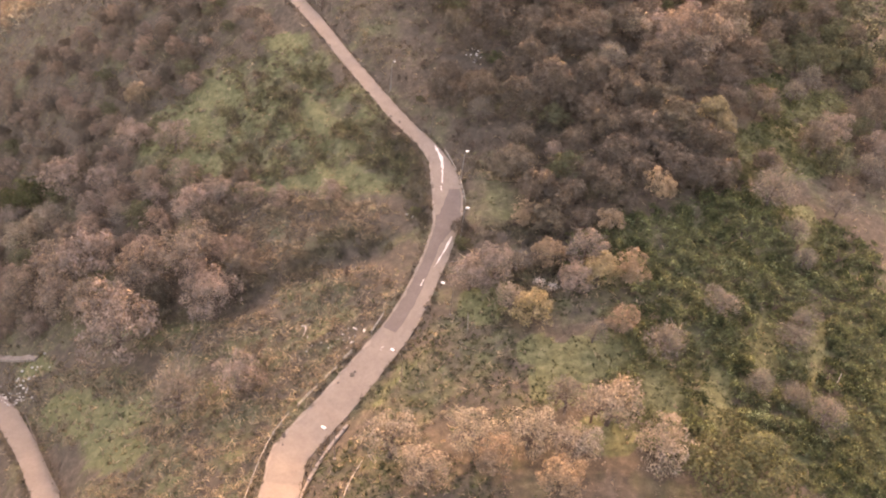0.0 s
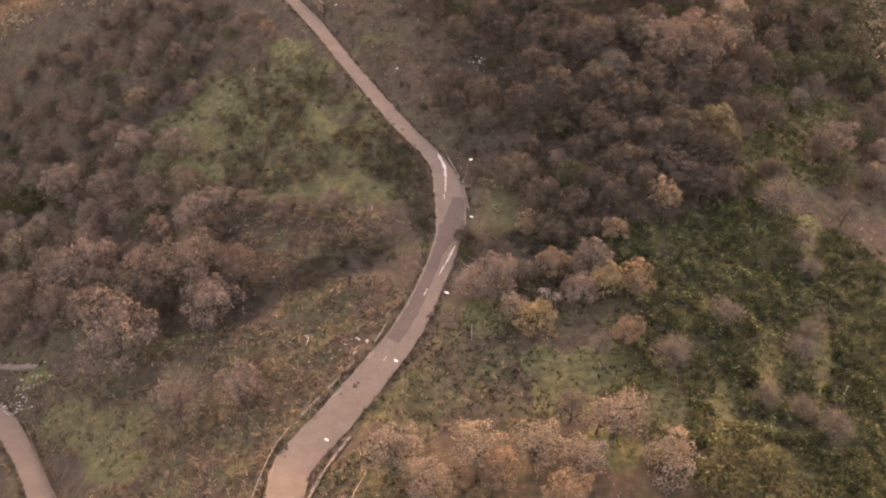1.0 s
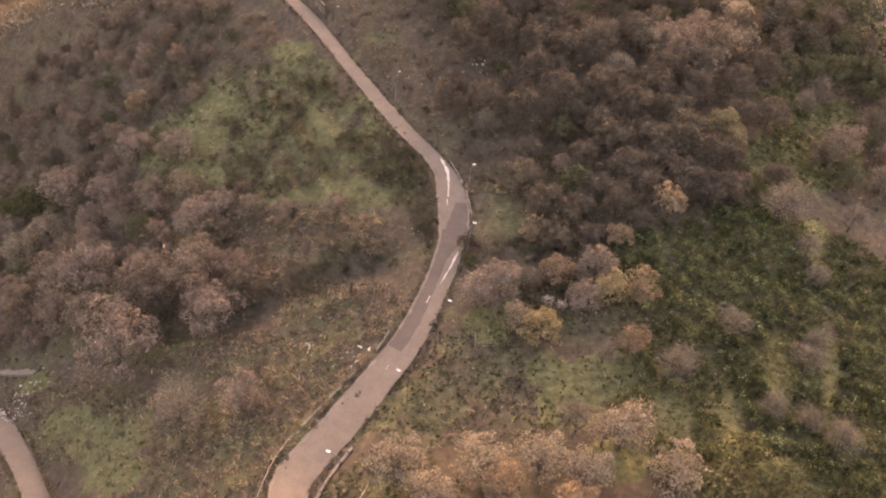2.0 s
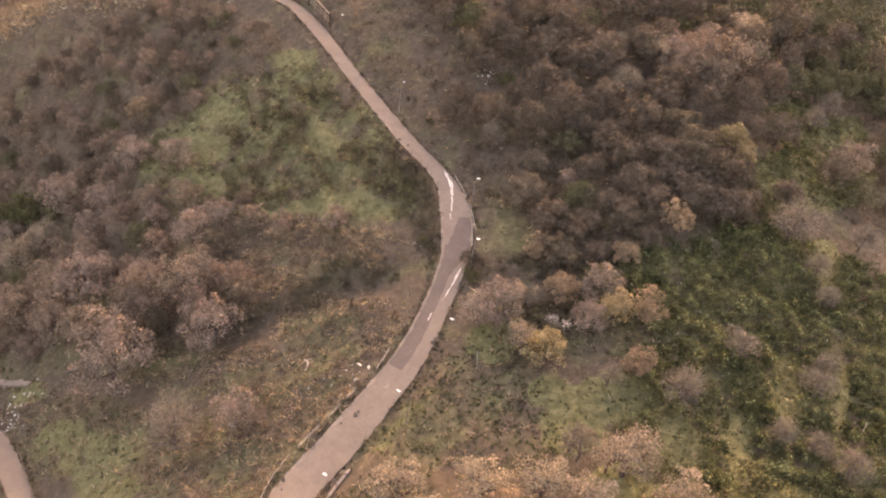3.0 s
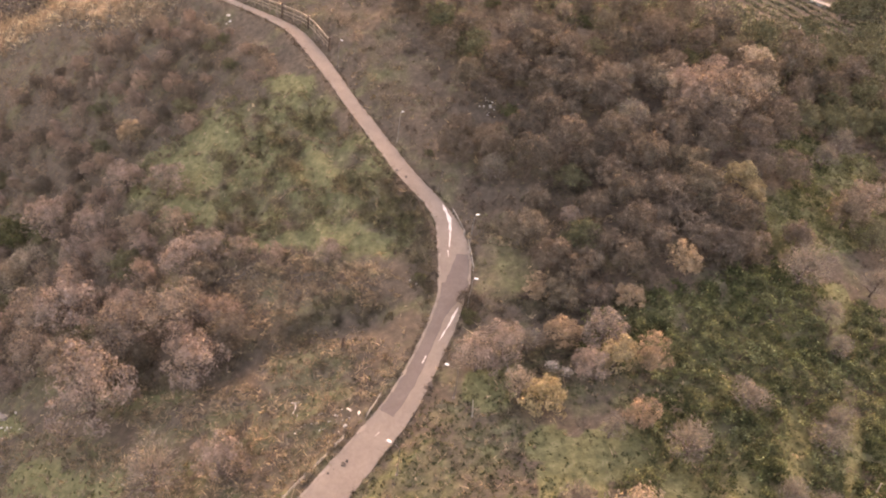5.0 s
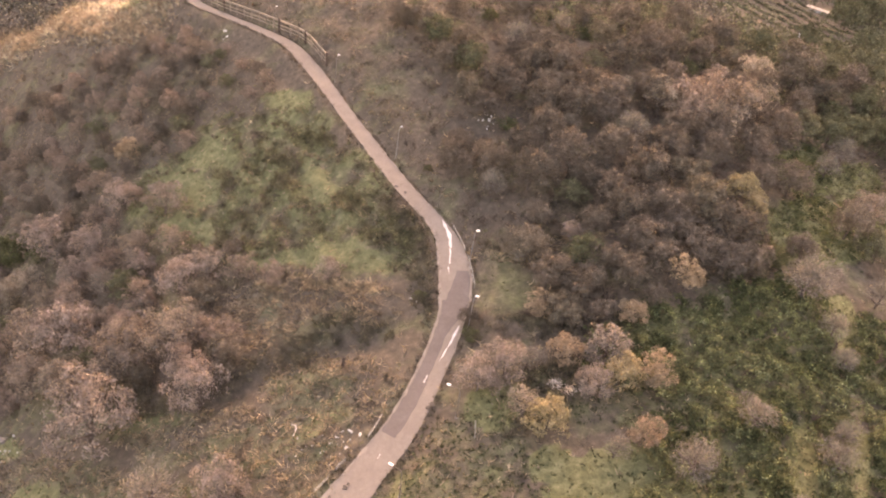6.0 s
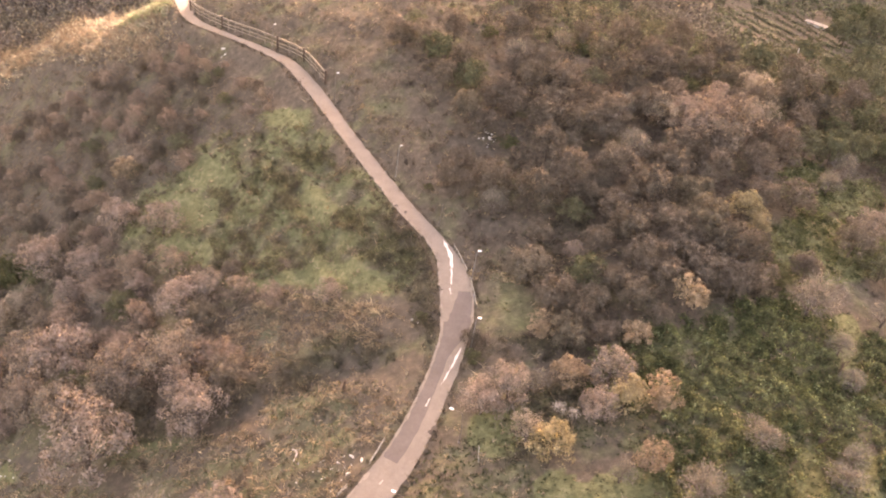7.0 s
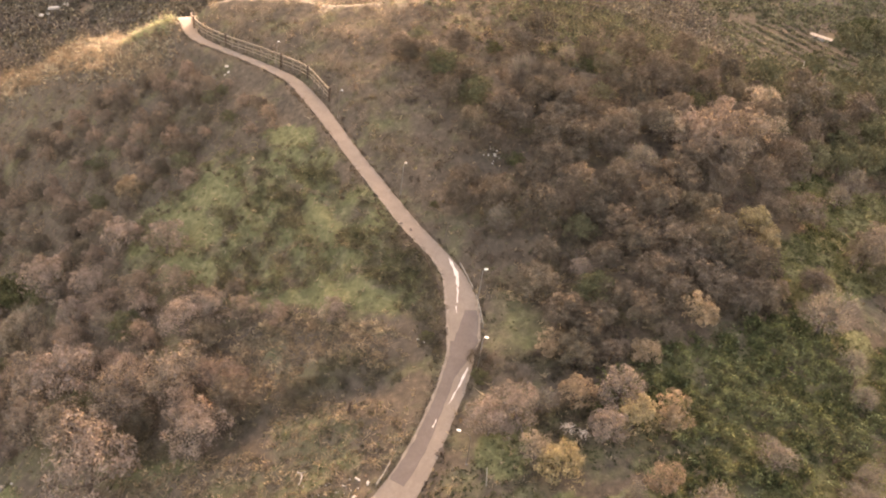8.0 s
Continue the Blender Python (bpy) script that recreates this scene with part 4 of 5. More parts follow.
clumps("dark_weeds", 72000, lambda x, y: np.clip(0.85 * patches(x, y, WEEDY) * (0.65 + 0.6 * wobble(x, y, 6.0)) + 0.16 * patches(x, y, LOW_GRASS) + 0.16 * patches(x, y, TURF, 0.2, 4.0) + 0.06 * glade(x, y) + 0.6 * patches(x, y, CLEARING, 0.2, 6.0) * (0.5 + 0.7 * wobble(x, y, 9.0)), 0, 1), 11, 0.33, 0.4, 0.22, DARKWEED, "small dark green weeds dotted over the grass", "weeds", 0.5, 23, 0, (-70, 84, 10, 118))
clumps("tan_bushes", 16000, lambda x, y: np.clip(0.7 * patches(x, y, TAN_SLOPE) + 0.28 * patches(x, y, LOW_GRASS) * (1 - patches(x, y, LOW_TURF)), 0, 1) * (0.6 + 0.5 * wobble(x, y, 6.0)), 24, 0.75, 0.6, 0.22, TANBUSH, "withered tan bushes on the dry slope", "undergrowth", 0.9, 24, 12, (-70, 2, 10, 80))


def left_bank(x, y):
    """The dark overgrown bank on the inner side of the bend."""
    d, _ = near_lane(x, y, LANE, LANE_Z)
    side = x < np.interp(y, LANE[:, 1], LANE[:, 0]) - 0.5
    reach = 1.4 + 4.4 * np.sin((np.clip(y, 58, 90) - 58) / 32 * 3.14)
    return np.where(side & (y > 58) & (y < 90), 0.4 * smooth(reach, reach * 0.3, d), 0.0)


# overgrown bank, its shadow mixed into the dark leaf tones
clumps("bank_scrub", 9000, left_bank, 20, 0.6, 0.6, 0.2, SHADESCRUB, "dark overgrown bank beside the bend", "undergrowth", 0.9, 15, 10, (-14, 5, 56, 92))
# the shadowed trough is drawn by the dark colour of this scrub
clumps("gully_scrub", 7000, lambda x, y: patches(x, y, GULLY_DARK, 0.35, 5.0) * (0.3 + 0.3 * wobble(x, y, 4.0)), 20, 0.8, 0.8, 0.24, SHADESCRUB, "scrub darkened for the shade along a gully in the slope", "undergrowth", 1.0, 26, 8, (-42, 2, 48, 66))
tufts("straw_ledge", 9000, lambda x, y: patches(x, y, STRAW_EDGE, 0.3, 4.0), 8, 0.55, STRAW, "pale straw-coloured grass along a ledge in the slope", 0.8, 27, (-34, 2, 56, 80))


def verge(x, y):
    d1, _ = near_lane(x, y, LANE, LANE_Z)
    d2, _ = near_lane(x, y, LOWER, LOWER_Z)
    d = np.minimum(d1, d2)
    return 0.75 * smooth(1.3, 0.2, d) * (d > -0.05)


clumps("verge_weeds", 110000, verge, 8, 0.3, 0.26, 0.2, BANKSCRUB, "ragged weeds and earth along the edge of the lane", "weeds", -0.05, 16, 3, (-66, 14, 14, 165))
LEDGE = spline([(7.9, 72.6, 1.0), (11.2, 71.3, 1.0), (15.3, 71.4, 1.0), (17.4, 73.6, 1.0), (21.2, 75.6, 1.0), (26.4, 77.0, 1.0)])


def ledge(x, y):
    d = np.hypot(x[:, None] - LEDGE[None, :, 0], y[:, None] - LEDGE[None, :, 1]).min(1)
    return np.where(d < 0.9, 0.9, 0.0)


tufts("ledge_grass", 4200, ledge, 9, 0.3, DRYGRASS, "pale grass along a narrow ledge", 0.3, 17, (6, 30, 69, 83))
TERRACES = [spline(rows, 1.0) for rows in ([(-27.6, 95.8, 0), (-24.1, 98.1, 0), (-18.2, 97.3, 0), (-14.4, 96.0, 0)], [(-21.2, 86.2, 0), (-15.8, 85.1, 0), (-10.0, 83.7, 0), (-6.2, 80.4, 0)], [(-31.0, 82.0, 0), (-26.2, 78.0, 0), (-20.8, 77.2, 0)])]


def terrace_edges(x, y):
    d = np.min([np.hypot(x[:, None] - t[None, :, 0], y[:, None] - t[None, :, 1]).min(1) for t in TERRACES], 0)
    return np.where(d < 0.55, 0.7 + 0.3 * wobble(x, y, 5.0), 0.0)


tufts("terrace_grass", 14000, terrace_edges, 7, 0.4, DRYGRASS, "pale dry grass along the edges of the meadow terraces", 0.8, 31, (-34, -2, 72, 102))
clumps("meadow_bushes", 30000, lambda x, y: np.clip(0.4 * patches(x, y, MEADOW_BUSHES, 0.4, 5.0) + 0.14 * meadow(x, y), 0, 1) * (1 - 0.9 * patches(x, y, MEADOW_TURF, 0.2, 5.0)), 26, 0.85, 0.85, 0.24, GREYBUSH, "low grey-green bushes on the terraced meadow", "undergrowth", 1.2, 8, 8, (-60, 4, 66, 120), 0.4)
clumps("meadow_scrub", 13000, lambda x, y: np.clip(0.3 * meadow(x, y) * (0.5 + 0.7 * wobble(x, y + 30, 9.0)), 0, 1) * (1 - patches(x, y, MEADOW_TURF, 0.2, 5.0)), 26, 0.9, 0.85, 0.24, BROWNBUSH, "low withered bushes on the terraced meadow", "undergrowth", 1.2, 9, 10, (-60, 4, 66, 120), 0.4)
clumps("field_scrub", 14000, lambda x, y: patches(x, y, CLEARING, 0.2, 6.0) * (0.6 + 0.5 * wobble(x, y, 8.0)), 26, 0.9, 0.5, 0.26, BRAMBLE, "low green scrub on a clearing in the wood", "undergrowth", 1.2, 28, 4, (40, 92, 70, 130), 0.5)
tufts("green_grass", 34000, lambda x, y: np.clip(0.75 * greenness(x, y) - 0.1, 0, 1) * (1 - 0.6 * glade(x, y)), 6, 0.26, GRASS, "green grass tufts on the slope", 0.25, 3)
tufts("dry_grass", 105000, lambda x, y: np.clip(np.maximum.reduce([0.95 * patches(x, y, LOW_GRASS) * (0.8 + 0.5 * wobble(x, y, 5.0)), 0.25 * patches(x, y, WEEDY), 0.95 * patches(x, y, TAN_SLOPE), 0.12 * meadow(x, y), 0.1 * bramble_cover(x, y), 0.05 + 0 * x]) * (1 - 0.6 * open_turf(x, y)), 0, 1) * smooth(125, 100, y), 7, 0.4, DRYGRASS, "dry straw-coloured grass tufts on the slope", 0.2, 4, wide=0.065)


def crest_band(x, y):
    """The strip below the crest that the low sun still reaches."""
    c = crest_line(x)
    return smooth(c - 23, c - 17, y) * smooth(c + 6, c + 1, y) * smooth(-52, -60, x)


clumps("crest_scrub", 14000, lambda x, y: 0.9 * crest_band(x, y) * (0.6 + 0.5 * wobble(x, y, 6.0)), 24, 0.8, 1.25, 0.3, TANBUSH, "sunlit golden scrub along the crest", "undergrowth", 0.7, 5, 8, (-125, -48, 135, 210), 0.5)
clumps("crest_bushes", 1500, lambda x, y: patches(x, y, [(-64.0, 166.0, 5.0, 2.6, 150), (-69.0, 168.5, 4.0, 2.0, 150), (-60.0, 163.0, 3.0, 1.6, 150)], 0.3, 3.0), 30, 0.7, 0.9, 0.26, SHOOTS, "pale grey-green bushes at the top of the lane", "undergrowth", 0.8, 33, 4, (-76, -54, 158, 174))
# brighter straw on the sunlit strip only, part of its glow is colour
tufts("crest_grass", 6500, crest_band, 7, 0.9, CRESTGRASS, "tall straw-coloured grass along the crest, paled for sunlight", 0.4, 25, (-125, -48, 135, 210))
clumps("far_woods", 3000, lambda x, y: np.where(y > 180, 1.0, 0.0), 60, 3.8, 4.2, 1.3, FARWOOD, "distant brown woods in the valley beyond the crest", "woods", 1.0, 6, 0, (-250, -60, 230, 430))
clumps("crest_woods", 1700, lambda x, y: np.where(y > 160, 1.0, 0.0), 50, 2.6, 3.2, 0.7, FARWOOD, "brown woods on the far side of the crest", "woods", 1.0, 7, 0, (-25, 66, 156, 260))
clumps("crest_groves", 6400, lambda x, y: smooth(118, 128, y - 0.2 * (60 - x)) * smooth(-14, 26, x + 10 * wobble(x, y + 40, 12.0) - 5) * (0.55 + 0.4 * wobble(x, y, 14.0)), 34, 1.5, 1.5, 0.45, GROVE, "low olive-brown bushes towards the crest", "undergrowth", 8.0, 32, 4, (-15, 92, 112, 168))
clumps("far_groves", 3600, lambda x, y: np.where((x > 66) & (x > 66 + (140 - y)) & (np.hypot(x - 92, y - 198) > 19) & (np.hypot(x - 101, y - 207) > 7) & (np.hypot(x - 118, y - 250) > 6), 0.9, 0.0), 40, 2.3, 2.8, 0.75, GROVE, "distant grey-green groves and hedges", "woods", 1.0, 12, 0, (62, 190, 100, 260))


def hedge_rows(x, y):
    u, v = (x - 92) * 0.8 + (y - 198) * 0.6, -(x - 92) * 0.6 + (y - 198) * 0.8
    return np.where((np.abs(u) < 15) & (np.abs(v) < 17) & (np.abs(((u + 20) % 5.2) - 2.6) < 0.9), 1.0, 0.0)


clumps("terrace_hedges", 9000, hedge_rows, 14, 0.8, 0.9, 0.4, GROVE, "green hedge rows on distant terraced plots", "hedge", 1.0, 13, 0, (66, 118, 172, 224))


# ---- along the lane ----
def street_lamp(x, y, head_z, arm_dir, reach=0.45):
    """A slim pole with a short arm and a flat white lamp head; arm_dir points to the head."""
    z = gz(x, y)
    lamp = tagged(new("street_lamp"), "slim grey street lamp with a flat white head beside the lane", "street lamp", "street lamps")
    lamp.matrix_basis = Matrix.Translation((x, y, z))
    h = head_z - z
    ax, ay = arm_dir
    bm = bmesh.new()
    tube(bm, [(0, 0, -0.3), (0, 0, 1.0), (ax * 0.06, ay * 0.06, h - 0.5), (ax * 0.2, ay * 0.2, h - 0.1)], [0.06, 0.055, 0.04, 0.035], 8)
    metal = STEEL if reach < 1 and y < 100 else POLEBROWN
    part("pole", bm, metal, lamp)
    bm = bmesh.new()
    tube(bm, [(ax * 0.2, ay * 0.2, h - 0.11), (ax * 0.28, ay * 0.28, h - 0.03), (ax * reach, ay * reach, h)], [0.034, 0.032, 0.024], 6)
    part("arm", bm, metal, lamp)
    m = Matrix.Translation((ax * reach, ay * reach, h + 0.02)) @ Matrix.Rotation(math.atan2(ay, ax), 4, "Z")
    bm = bmesh.new()
    k = 1.0 if y < 80 else 0.72
    box(bm, 0, 0, 0.02, 0.5 * k, 0.28 * k, 0.10, m, 0.04)
    head = part("lamp_head", bm, LAMPWHITE, lamp, "flat white lamp head")
    bm = bmesh.new()
    box(bm, 0.03, 0, -0.045, 0.34 * k, 0.2 * k, 0.02, m)
    part("lens", bm, GLASS, head)
    bm = bmesh.new()
    box(bm, 0, 0, 0.02, 0.32, 0.32, 0.12, None, 0.02)
    part("footing", bm, CONCRETE, lamp)
    return lamp


for hx, hy, hz in [(-7.63, 23.45, -11.36), (-0.88, 34.47, -9.69), (4.74, 45.31, -7.93), (7.78, 59.36, -6.0), (7.68, 71.35, -4.35), (-4.37, 94.83, -2.73), (-16.69, 116.68, -2.07), (-30.79, 135.81, -2.47)]:
    k = int(np.hypot(LANE[:, 0] - hx, LANE[:, 1] - hy).argmin())
    a, b = LANE[max(k - 1, 0)], LANE[min(k + 1, len(LANE) - 1)]
    d = (b[:2] - a[:2]) / np.linalg.norm(b[:2] - a[:2])
    if hy < 50:     # these reach over the lane from the right-hand verge
        street_lamp(hx + d[1] * 1.5, hy - d[0] * 1.5, hz, (-d[1], d[0]), 1.5)
    else:
        street_lamp(hx - d[1] * 0.45, hy + d[0] * 0.45, hz, (d[1], -d[0]))


def rail(name, pts, height, beams, mat, label, post_mat, step=2.0, thick=0.07, post=0.09, tall=0.1):
    """A rail of posts and level beams along a line of points."""
    line = spline([(x, y, 0) for x, y in pts], step)[:, :2]
    thing = tagged(new(name), label, name.replace("_", " "))
    z0 = gz(*line[0])
    thing.matrix_basis = Matrix.Translation((line[0][0], line[0][1], z0))
    rel = [(x - line[0][0], y - line[0][1], gz(x, y) - z0) for x, y in line]
    for x, y, z in rel:
        bm = bmesh.new()
        box(bm, x, y, z + height / 2 - 0.1, post, post, height + 0.3, None, 0.012)
        part("post", bm, post_mat, thing)
    for h in beams:
        for (x, y, z), (u, v, w) in zip(rel, rel[1:]):
            a, b = Vector((x, y, z + h)), Vector((u, v, w + h))
            bm = bmesh.new()
            box(bm, 0, 0, 0, (b - a).length + 0.04, thick, tall, None, 0.01)
            m = Matrix.Translation((a + b) / 2) @ (b - a).to_track_quat("X", "Z").to_matrix().to_4x4()
            bmesh.ops.transform(bm, matrix=m, verts=bm.verts)
            part("beam", bm, mat, thing)
    return thing


rail("guard_rail", [(-15.2, 17.3), (-14.6, 22.5), (-13.6, 26.9), (-12.3, 29.6)], 0.75, (0.62,), RAILPAINT, "pale weathered guard rail along the lane", STEEL, 2.0, 0.06, 0.08, 0.09)
rail("guard_rail", [(-11.4, 30.9), (-10.4, 32.4), (-9.5, 33.6)], 0.7, (0.3, 0.58), RAILPAINT, "pale weathered two-beam guard rail beside the lane", STEEL, 1.6, 0.05, 0.07, 0.07)
rail("guard_rail", [(-8.7, 34.8), (-8.0, 35.7), (-7.5, 36.4)], 0.7, (0.3, 0.58), RAILPAINT, "pale weathered two-beam guard rail beside the lane", STEEL, 1.6, 0.05, 0.07, 0.07)
rail("guard_rail", [(-6.8, 37.6), (-6.4, 38.2), (-5.9, 38.8)], 0.7, (0.3, 0.58), RAILPAINT, "pale weathered two-beam guard rail beside the lane", STEEL, 1.6, 0.05, 0.07, 0.07)
rail("guard_rail", [(-3.7, 41.9), (-3.0, 43.4), (-2.4, 44.9)], 0.7, (0.3, 0.58), RAILPAINT, "pale weathered two-beam guard rail beside the lane", STEEL, 1.6, 0.05, 0.07, 0.07)
rail("guard_rail", [(4.7, 77.9), (5.3, 76.4), (6.5, 73.2)], 0.75, (0.66,), RAILPAINT, "pale guard rail round the bend", STEEL, 1.8, 0.07, 0.09, 0.1)
rail("guard_rail", [(7.0, 71.7), (7.6, 68.5), (7.9, 66.4)], 0.75, (0.66,), RAILPAINT, "pale guard rail round the bend", STEEL, 1.8, 0.07, 0.09, 0.1)
rail("guard_rail", [(-53.5, 47.5), (-49.0, 40.6), (-44.7, 33.9), (-40.5, 28.0)], 0.9, (0.4, 0.78), POLEBROWN, "rusty brown two-beam guard rail along the lower lane", POLEBROWN, 2.0, 0.07, 0.1, 0.14)


def timber_fence():
    """The tall timber fence at the top of the lane: heavy dark posts, thinner posts between, three rails and a cap."""
    heavy = [(-52.6, 158.6), (-43.5, 148.0), (-30.2, 135.4), (-24.3, 129.5), (-19.3, 121.4)]
    line = spline([(-53.6, 161.0, 0)] + [(x, y, 0) for x, y in heavy], 2.1)[:, :2]
    z0 = gz(*line[0])
    fence = tagged(new("timber_fence"), "tall weathered timber rail fence with heavy dark posts", "fence")
    fence.matrix_basis = Matrix.Translation((line[0][0], line[0][1], z0))
    rel = [Vector((x - line[0][0], y - line[0][1], gz(x, y) - z0)) for x, y in line]
    for x, y in heavy:
        bm = bmesh.new()
        box(bm, x - line[0][0], y - line[0][1], gz(x, y) - z0 + 1.1, 0.36, 0.36, 3.3, None, 0.03)
        part("post", bm, DARKWOOD, fence, "heavy dark post")
    for p in rel:
        bm = bmesh.new()
        box(bm, p.x, p.y, p.z + 0.95, 0.13, 0.13, 2.9, None, 0.01)
        part("baluster", bm, TIMBER, fence)
    r = np.random.default_rng(12)
    for h, tall, thick in ((0.75, 0.16, 0.07), (1.4, 0.2, 0.07), (2.2, 0.22, 0.08), (2.42, 0.08, 0.2)):
        for a, b in zip(rel, rel[1:]):
            a, b = a + Vector((0, 0, h + r.normal(0, 0.02))), b + Vector((0, 0, h + r.normal(0, 0.02)))
            bm = bmesh.new()
            box(bm, 0, 0, 0, (b - a).length + 0.03, thick, tall, None, 0.01)
            m = Matrix.Translation((a + b) / 2) @ (b - a).to_track_quat("X", "Z").to_matrix().to_4x4()
            bmesh.ops.transform(bm, matrix=m, verts=bm.verts)
            part("rail" if h < 2.4 else "cap", bm, TIMBER, fence)


timber_fence()


def rock(name, x, y, size, seed, mat=STONE, label="pale limestone rock in the grass", category="rock", group="rocks", sink=0.25, long=1.0):
    r = np.random.default_rng(seed)
    bm = bmesh.new()
    for p in r.normal(size=(16, 3)):
        bm.verts.new(Vector(p).normalized() * 0.5 * r.uniform(0.8, 1.1) * Vector((1.0, 1.0, 0.7)).length / 1.58)
    h = bmesh.ops.convex_hull(bm, input=bm.verts)
    bmesh.ops.delete(bm, geom=[g for g in h["geom_interior"] if isinstance(g, bmesh.types.BMVert)], context="VERTS")
    bmesh.ops.scale(bm, vec=(1.0, 1.0, 0.7), verts=bm.verts)
    bmesh.ops.bevel(bm, geom=bm.edges[:], offset=0.03, segments=1, affect="EDGES")
    bmesh.ops.scale(bm, vec=(size * long, size * r.uniform(0.7, 1.0), size * r.uniform(0.7, 1.1)), verts=bm.verts)
    me = bpy.data.meshes.new(name)
    bm.to_mesh(me)
    bm.free()
    me.materials.append(mat)
    ob = tagged(new(name, me), label, category, group)
    ob.matrix_basis = Matrix.Translation((x, y, gz(x, y) + size * (0.3 - sink))) @ Matrix.Rotation(r.uniform(0, 6.28), 4, "Z")
    return ob


for i, (x, y, s, long) in enumerate([(-5.9, 43.7, 0.55, 1.7), (-4.6, 42.6, 0.55, 1.7), (-6.0, 41.1, 0.6, 1.2), (-8.1, 42.2, 0.35, 1.2), (-10.0, 42.2, 0.3, 1.0), (-9.0, 43.5, 0.25, 1.3), (-7.6, 39.0, 0.3, 1.2), (-7.1, 43.0, 0.22, 1.0), (-6.6, 41.8, 0.2, 1.0), (-8.9, 41.2, 0.25, 1.4)]):
    rock("rock", x, y, s, 300 + i, label="pale angular rock tumbled beside the lane", long=long)
for i, (x, y, s) in enumerate([(-41.2, 138.4, 1.1), (-40.5, 137.0, 1.1), (-41.1, 136.3, 0.59), (-0.3, 64.8, 0.56), (0.5, 64.1, 0.45)]):
    rock("rock", x, y, s, 330 + i, label="pale rock among brown scrub")
fr = np.random.default_rng(6)
for i in range(22):
    rock("rock", fr.uniform(-12.0, -5.6), fr.uniform(40.0, 43.8), fr.uniform(0.12, 0.34), 440 + i, label="small pale stone in dry grass beside the lane", long=fr.uniform(0.9, 1.5), sink=0.1)
for i in range(14):
    u = fr.uniform()
    rock("rubble_stone", 8.2 + 2.1 * u + fr.normal(0, 0.45), 102.8 - 2.6 * u + fr.normal(0, 0.7), fr.uniform(0.22, 0.55), 420 + i, label="pinkish stone fragment fallen among brown scrub", group="stone fragments", category="stone", long=fr.uniform(0.9, 1.6), sink=0.1)
for i, (x, y, w) in enumerate([(-156.1, 319.3, 2.6), (-152.6, 324.2, 3.4), (-150.7, 331.3, 3.0), (-154.5, 322.0, 2.0)]):
    rock("rock_outcrop", x, y, w, 480 + i, label="pale rock outcrop in the far valley woods", group="rock outcrops", long=1.5, sink=-0.6)
rr = np.random.default_rng(5)
for i in range(26):
    x, y = -55.6 + rr.normal(0, 2.2), 54.2 + rr.normal(0, 1.8)
    rock("rubble_stone", x, y, rr.uniform(0.3, 0.65), 360 + i, sink=-0.05, label="pale rubble stone beside the lower lane", group="rubble stones", category="stone")


for i in range(40):
    u, v = rr.normal(0, 3.2), rr.normal(0, 0.9)
    rock("rubble_stone", -58.2 - 0.81 * u + 0.59 * v, 54.2 + 0.59 * u + 0.81 * v, rr.uniform(0.22, 0.52), 700 + i, sink=-0.1, label="small pale rubble stone at the end of the lower lane", group="rubble stones", category="stone", long=rr.uniform(0.9, 1.5))


def pole(name, x, y, tall, rad, tilt, mat, label):
    bm = bmesh.new()
    tx, ty = tilt
    tube(bm, [(0, 0, -0.3), (tx * 0.5, ty * 0.5, tall * 0.5), (tx, ty, tall)], [rad, rad * 0.95, rad * 0.85], 7)
    me = bpy.data.meshes.new(name)
    bm.to_mesh(me)
    bm.free()
    me.materials.append(mat)
    ob = tagged(new(name, me), label, "post")
    ob.matrix_basis = Matrix.Translation((x, y, gz(x, y)))


pole("wooden_stake", 8.3, 41.5, 2.6, 0.06, (-0.3, 0.1), RAILPAINT, "pale leaning wooden stake on the grassy slope")
pole("lamp_post", 2.3, 82.8, 3.9, 0.055, (0.25, 0.1), POLEBROWN, "bare grey lamp post beside the lane")
pole("pale_stake", 53.4, 36.0, 2.2, 0.07, (0.25, 0.4), RAILPAINT, "pale bent stake among green brambles")
pole("white_stake", 85.9, 177.9, 2.4, 0.14, (0.0, 0.0), LAMPWHITE, "white marker stake on the far terraces")
pole("burnt_stump", -8.0, 53.9, 1.6, 0.2, (0.15, 0.0), DARKWOOD, "dark charred stump in dry grass")


def low_wall():
    """The broken concrete edging beside the lane."""
    line = spline([(-9.7, 15.1, 0), (-9.1, 19.5, 0), (-8.2, 22.3, 0), (-6.9, 25.4, 0), (-5.3, 28.2, 0)], 0.8)[:, :2]
    z0 = gz(*line[0])
    wall = tagged(new("low_wall"), "broken low concrete wall beside the lane", "wall")
    wall.matrix_basis = Matrix.Translation((line[0][0], line[0][1], z0))
    r = np.random.default_rng(9)
    for (x, y), (u, v) in zip(line, line[1:]):
        a, b = Vector((x - line[0][0], y - line[0][1], gz(x, y) - z0)), Vector((u - line[0][0], v - line[0][1], gz(u, v) - z0))
        bm = bmesh.new()
        box(bm, 0, 0, 0.1, (b - a).length - 0.06, 0.34 * r.uniform(0.7, 1.2), 0.7 * r.uniform(0.6, 1.1), None, 0.03)
        m = Matrix.Translation((a + b) / 2) @ (b - a).to_track_quat("X", "Z").to_matrix().to_4x4() @ Matrix.Rotation(r.normal(0, 0.05), 4, "Z")
        bmesh.ops.transform(bm, matrix=m, verts=bm.verts)
        part("block", bm, CONCRETE if r.uniform() < 0.6 else TIMBER, wall)



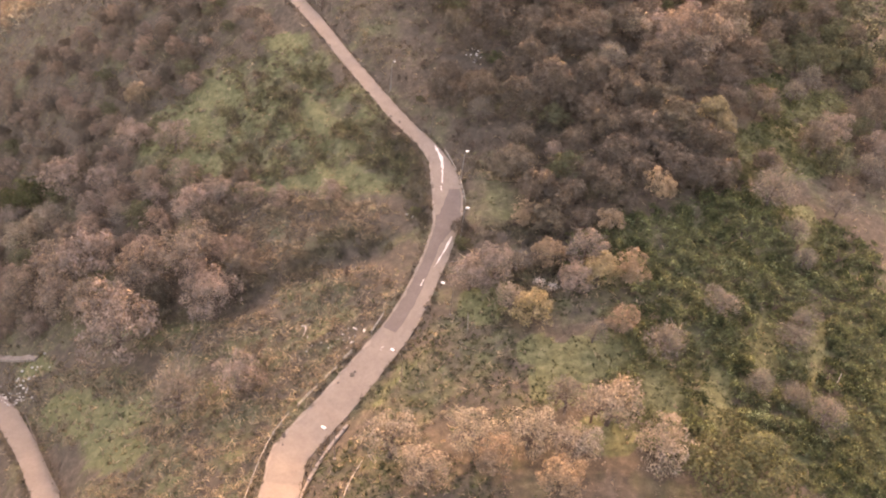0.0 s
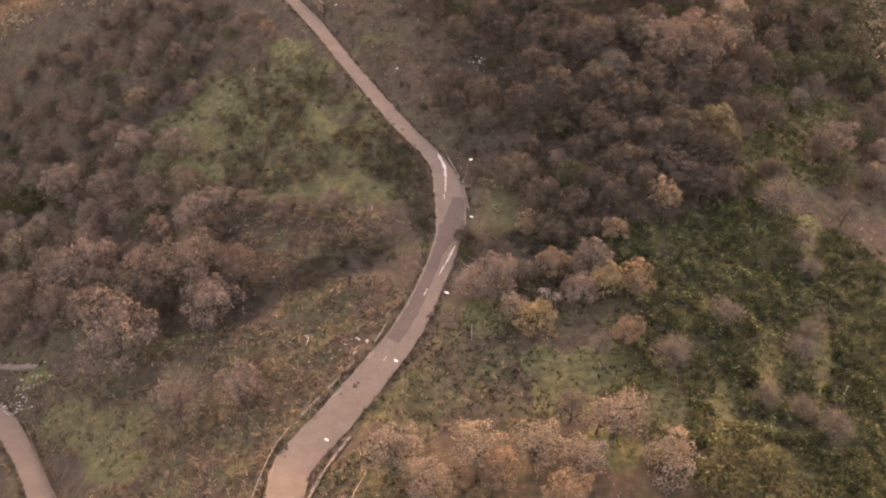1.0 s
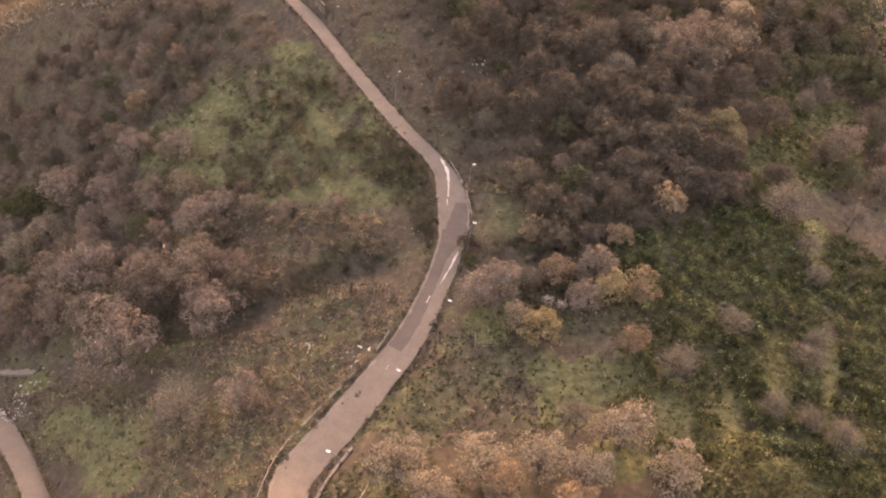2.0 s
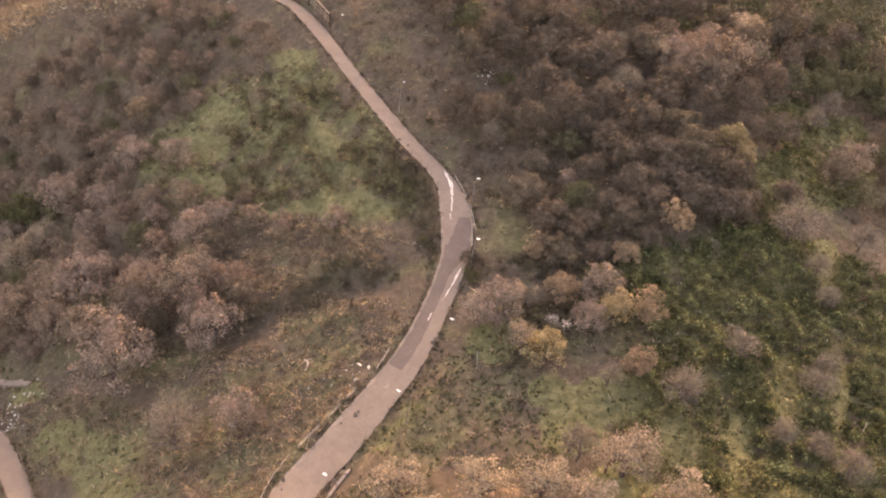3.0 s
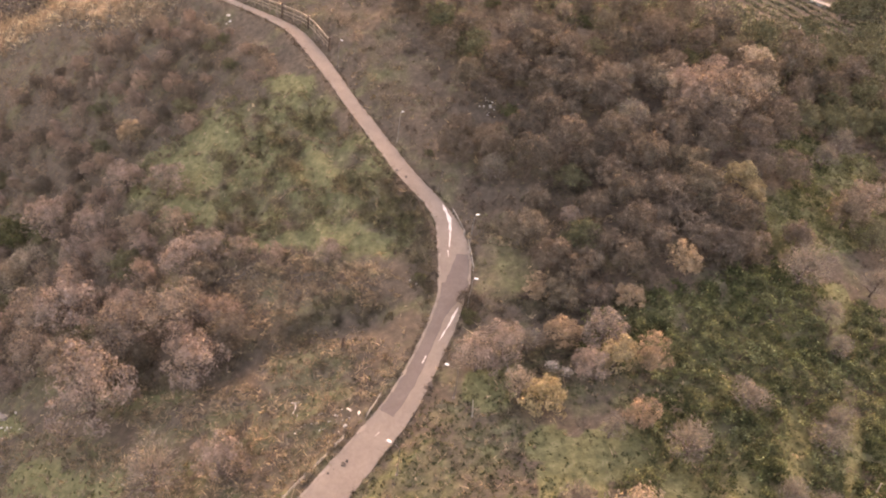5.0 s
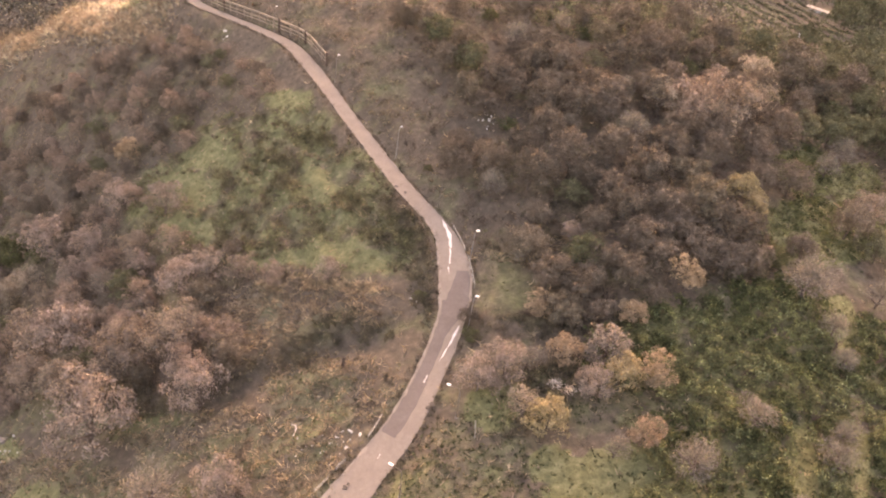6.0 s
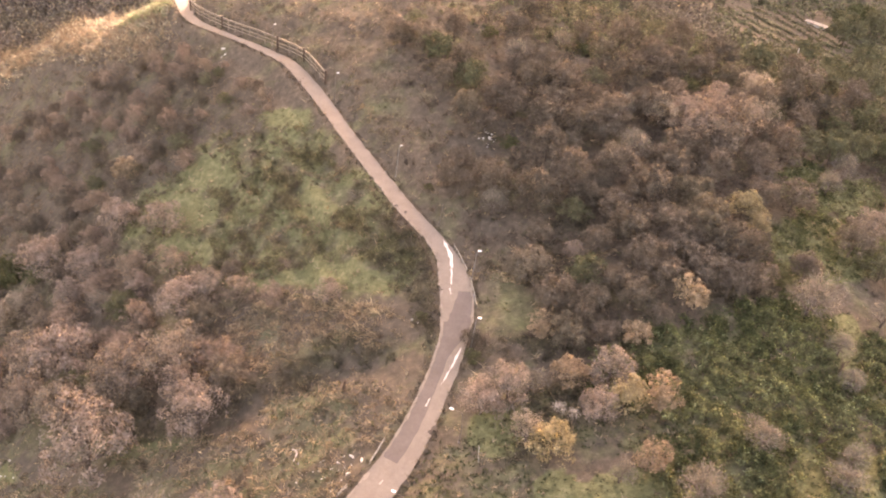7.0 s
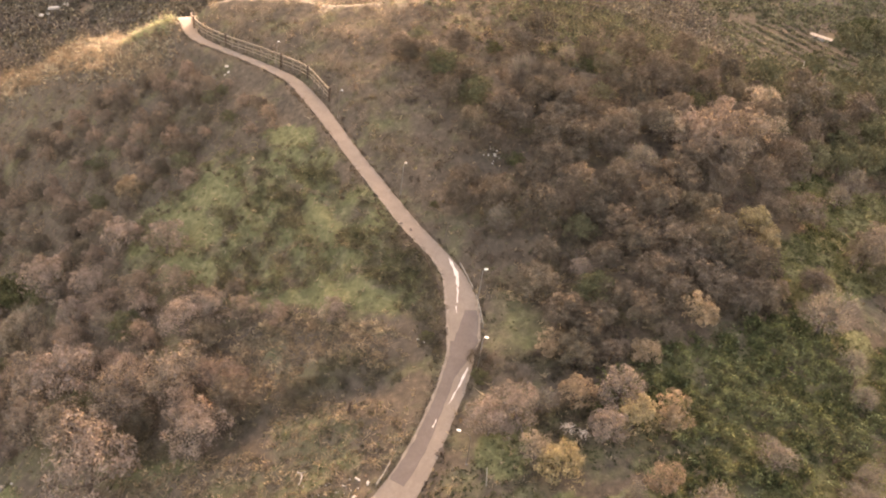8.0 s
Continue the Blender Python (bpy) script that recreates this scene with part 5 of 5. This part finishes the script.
def concrete_ledge():
    """A flat concrete slab half buried beside the lower lane, in lengths that follow the slope."""
    ledge = tagged(new("concrete_ledge"), "flat grey concrete slab beside the lower lane", "ledge")
    ends = [Vector((x, y, gz(x, y) + 0.15)) for x, y in [(-67.5 + 2.4 * k, 65.9 - 1.42 * k) for k in range(6)]]
    ledge.matrix_basis = Matrix.Translation(ends[0])
    for a, b in zip(ends, ends[1:]):
        bm = bmesh.new()
        box(bm, 0, 0, -0.2, (b - a).length - 0.02, 1.7, 0.5, None, 0.03)
        bmesh.ops.transform(bm, matrix=Matrix.Translation((a + b) / 2 - ends[0]) @ (b - a).to_track_quat("X", "Z").to_matrix().to_4x4(), verts=bm.verts)
        part("slab", bm, CONCRETE, ledge)


concrete_ledge()
low_wall()
rail("low_rail", [(-3.2, 84.2), (-1.6, 80.7), (-0.4, 79.2), (1.0, 75.4), (1.7, 73.5), (2.2, 71.2)], 0.35, (0.28,), DARKWOOD, "low dark timber rail along the ditch inside the bend", DARKWOOD, 1.6, 0.09, 0.12, 0.12)


def dead_branch(x, y, turn, seed):
    """A bent, bleached branch lying in the grass."""
    r = np.random.default_rng(seed)
    bm = bmesh.new()
    tube(bm, [(0, 0, 0.05), (0.5, 0.15, 0.35), (1.0, 0.1, 0.42), (1.5, -0.25, 0.3), (1.9, -0.7, 0.08)], [0.13, 0.12, 0.10, 0.075, 0.04], 6)
    tube(bm, [(0.5, 0.15, 0.35), (0.7, 0.5, 0.6), (0.75, 0.8, 0.75)], [0.05, 0.035, 0.015], 5)
    me = bpy.data.meshes.new("dead_branch")
    bm.to_mesh(me)
    bm.free()
    me.materials.append(BLEACHED)
    ob = tagged(new("dead_branch", me), "bent bleached dead branch lying in dry grass", "branch")
    ob.matrix_basis = Matrix.Translation((x, y, gz(x, y) + 0.12)) @ Matrix.Rotation(radians(turn), 4, "Z")


dead_branch(-12.9, 46.0, -60, 1)


def dead_fork(x, y, tall, turn, seed):
    """A dark dead trunk that forks into bare, crooked branches."""
    r = np.random.default_rng(seed)
    bm = bmesh.new()
    top = Vector((0.35 * tall, 0.1 * tall, 0.5 * tall))
    tube(bm, [(0, 0, -0.3), tuple(top * 0.45 + Vector((-0.05, 0.06, 0.02)) * tall), tuple(top)], [0.17, 0.13, 0.1], 7)
    for k in range(5):
        a = k * 1.3 + r.uniform(-0.3, 0.3)
        start = top * r.uniform(0.55, 1.0)
        end = start + Vector((math.cos(a) * 0.32 + 0.18, math.sin(a) * 0.3, 0.3 + 0.25 * r.uniform())) * tall
        mid = (start + end) / 2 + Vector(r.normal(0, 0.06, 3)) * tall
        tube(bm, [start, mid, end], [0.075, 0.05, 0.02], 5)
        tube(bm, [mid, mid + Vector(r.normal(0, 0.14, 3)) * tall + Vector((0.05, 0, 0.14)) * tall], [0.035, 0.012], 4)
    me = bpy.data.meshes.new("dead_tree")
    bm.to_mesh(me)
    bm.free()
    me.materials.append(DARKWOOD)
    ob = tagged(new("dead_tree", me), "small dark dead tree with bare forked branches", "tree", "dead trees")
    ob.matrix_basis = Matrix.Translation((x, y, gz(x, y))) @ Matrix.Rotation(radians(turn), 4, "Z")


for i, (x, y, tall, turn) in enumerate([(18.0, 28.6, 2.6, 30), (21.6, 25.8, 3.2, 40), (47.9, 46.8, 2.4, 40), (60.7, 59.6, 2.8, 20), (55.5, 60.7, 2.4, 60)]):
    dead_fork(x, y, tall, turn, 600 + i)
rail("pipe_rail", [(-4.7, 16.6), (-4.2, 18.9), (-3.6, 20.6), (-3.2, 21.8)], 0.5, (0.45,), RAILPAINT, "pale curved pipe rail in the grass", STEEL, 1.5, 0.08, 0.06, 0.08)


def shed(x, y, turn):
    z = gz(x, y)
    hut = tagged(new("shed"), "small shed with a pale sheet roof above terraced plots", "shed")
    hut.matrix_basis = Matrix.Translation((x, y, z)) @ Matrix.Rotation(radians(turn), 4, "Z")
    bm = bmesh.new()
    box(bm, 0, 0, 0.3, 4.6, 1.2, 1.4)
    part("wall", bm, PLASTER, hut)
    bm = bmesh.new()
    box(bm, 0, 0, 0, 6.2, 1.5, 0.08, Matrix.Translation((0, 0, 1.1)) @ Matrix.Rotation(0.14, 4, "X"))
    part("roof", bm, ROOF, hut, "pale sheet roof")
    bm = bmesh.new()
    box(bm, -1.0, -0.62, 0.4, 0.7, 0.05, 1.0)
    part("door", bm, TIMBER, hut)


shed(101.5, 209.0, -40)
shed(118.3, 253.5, -18)
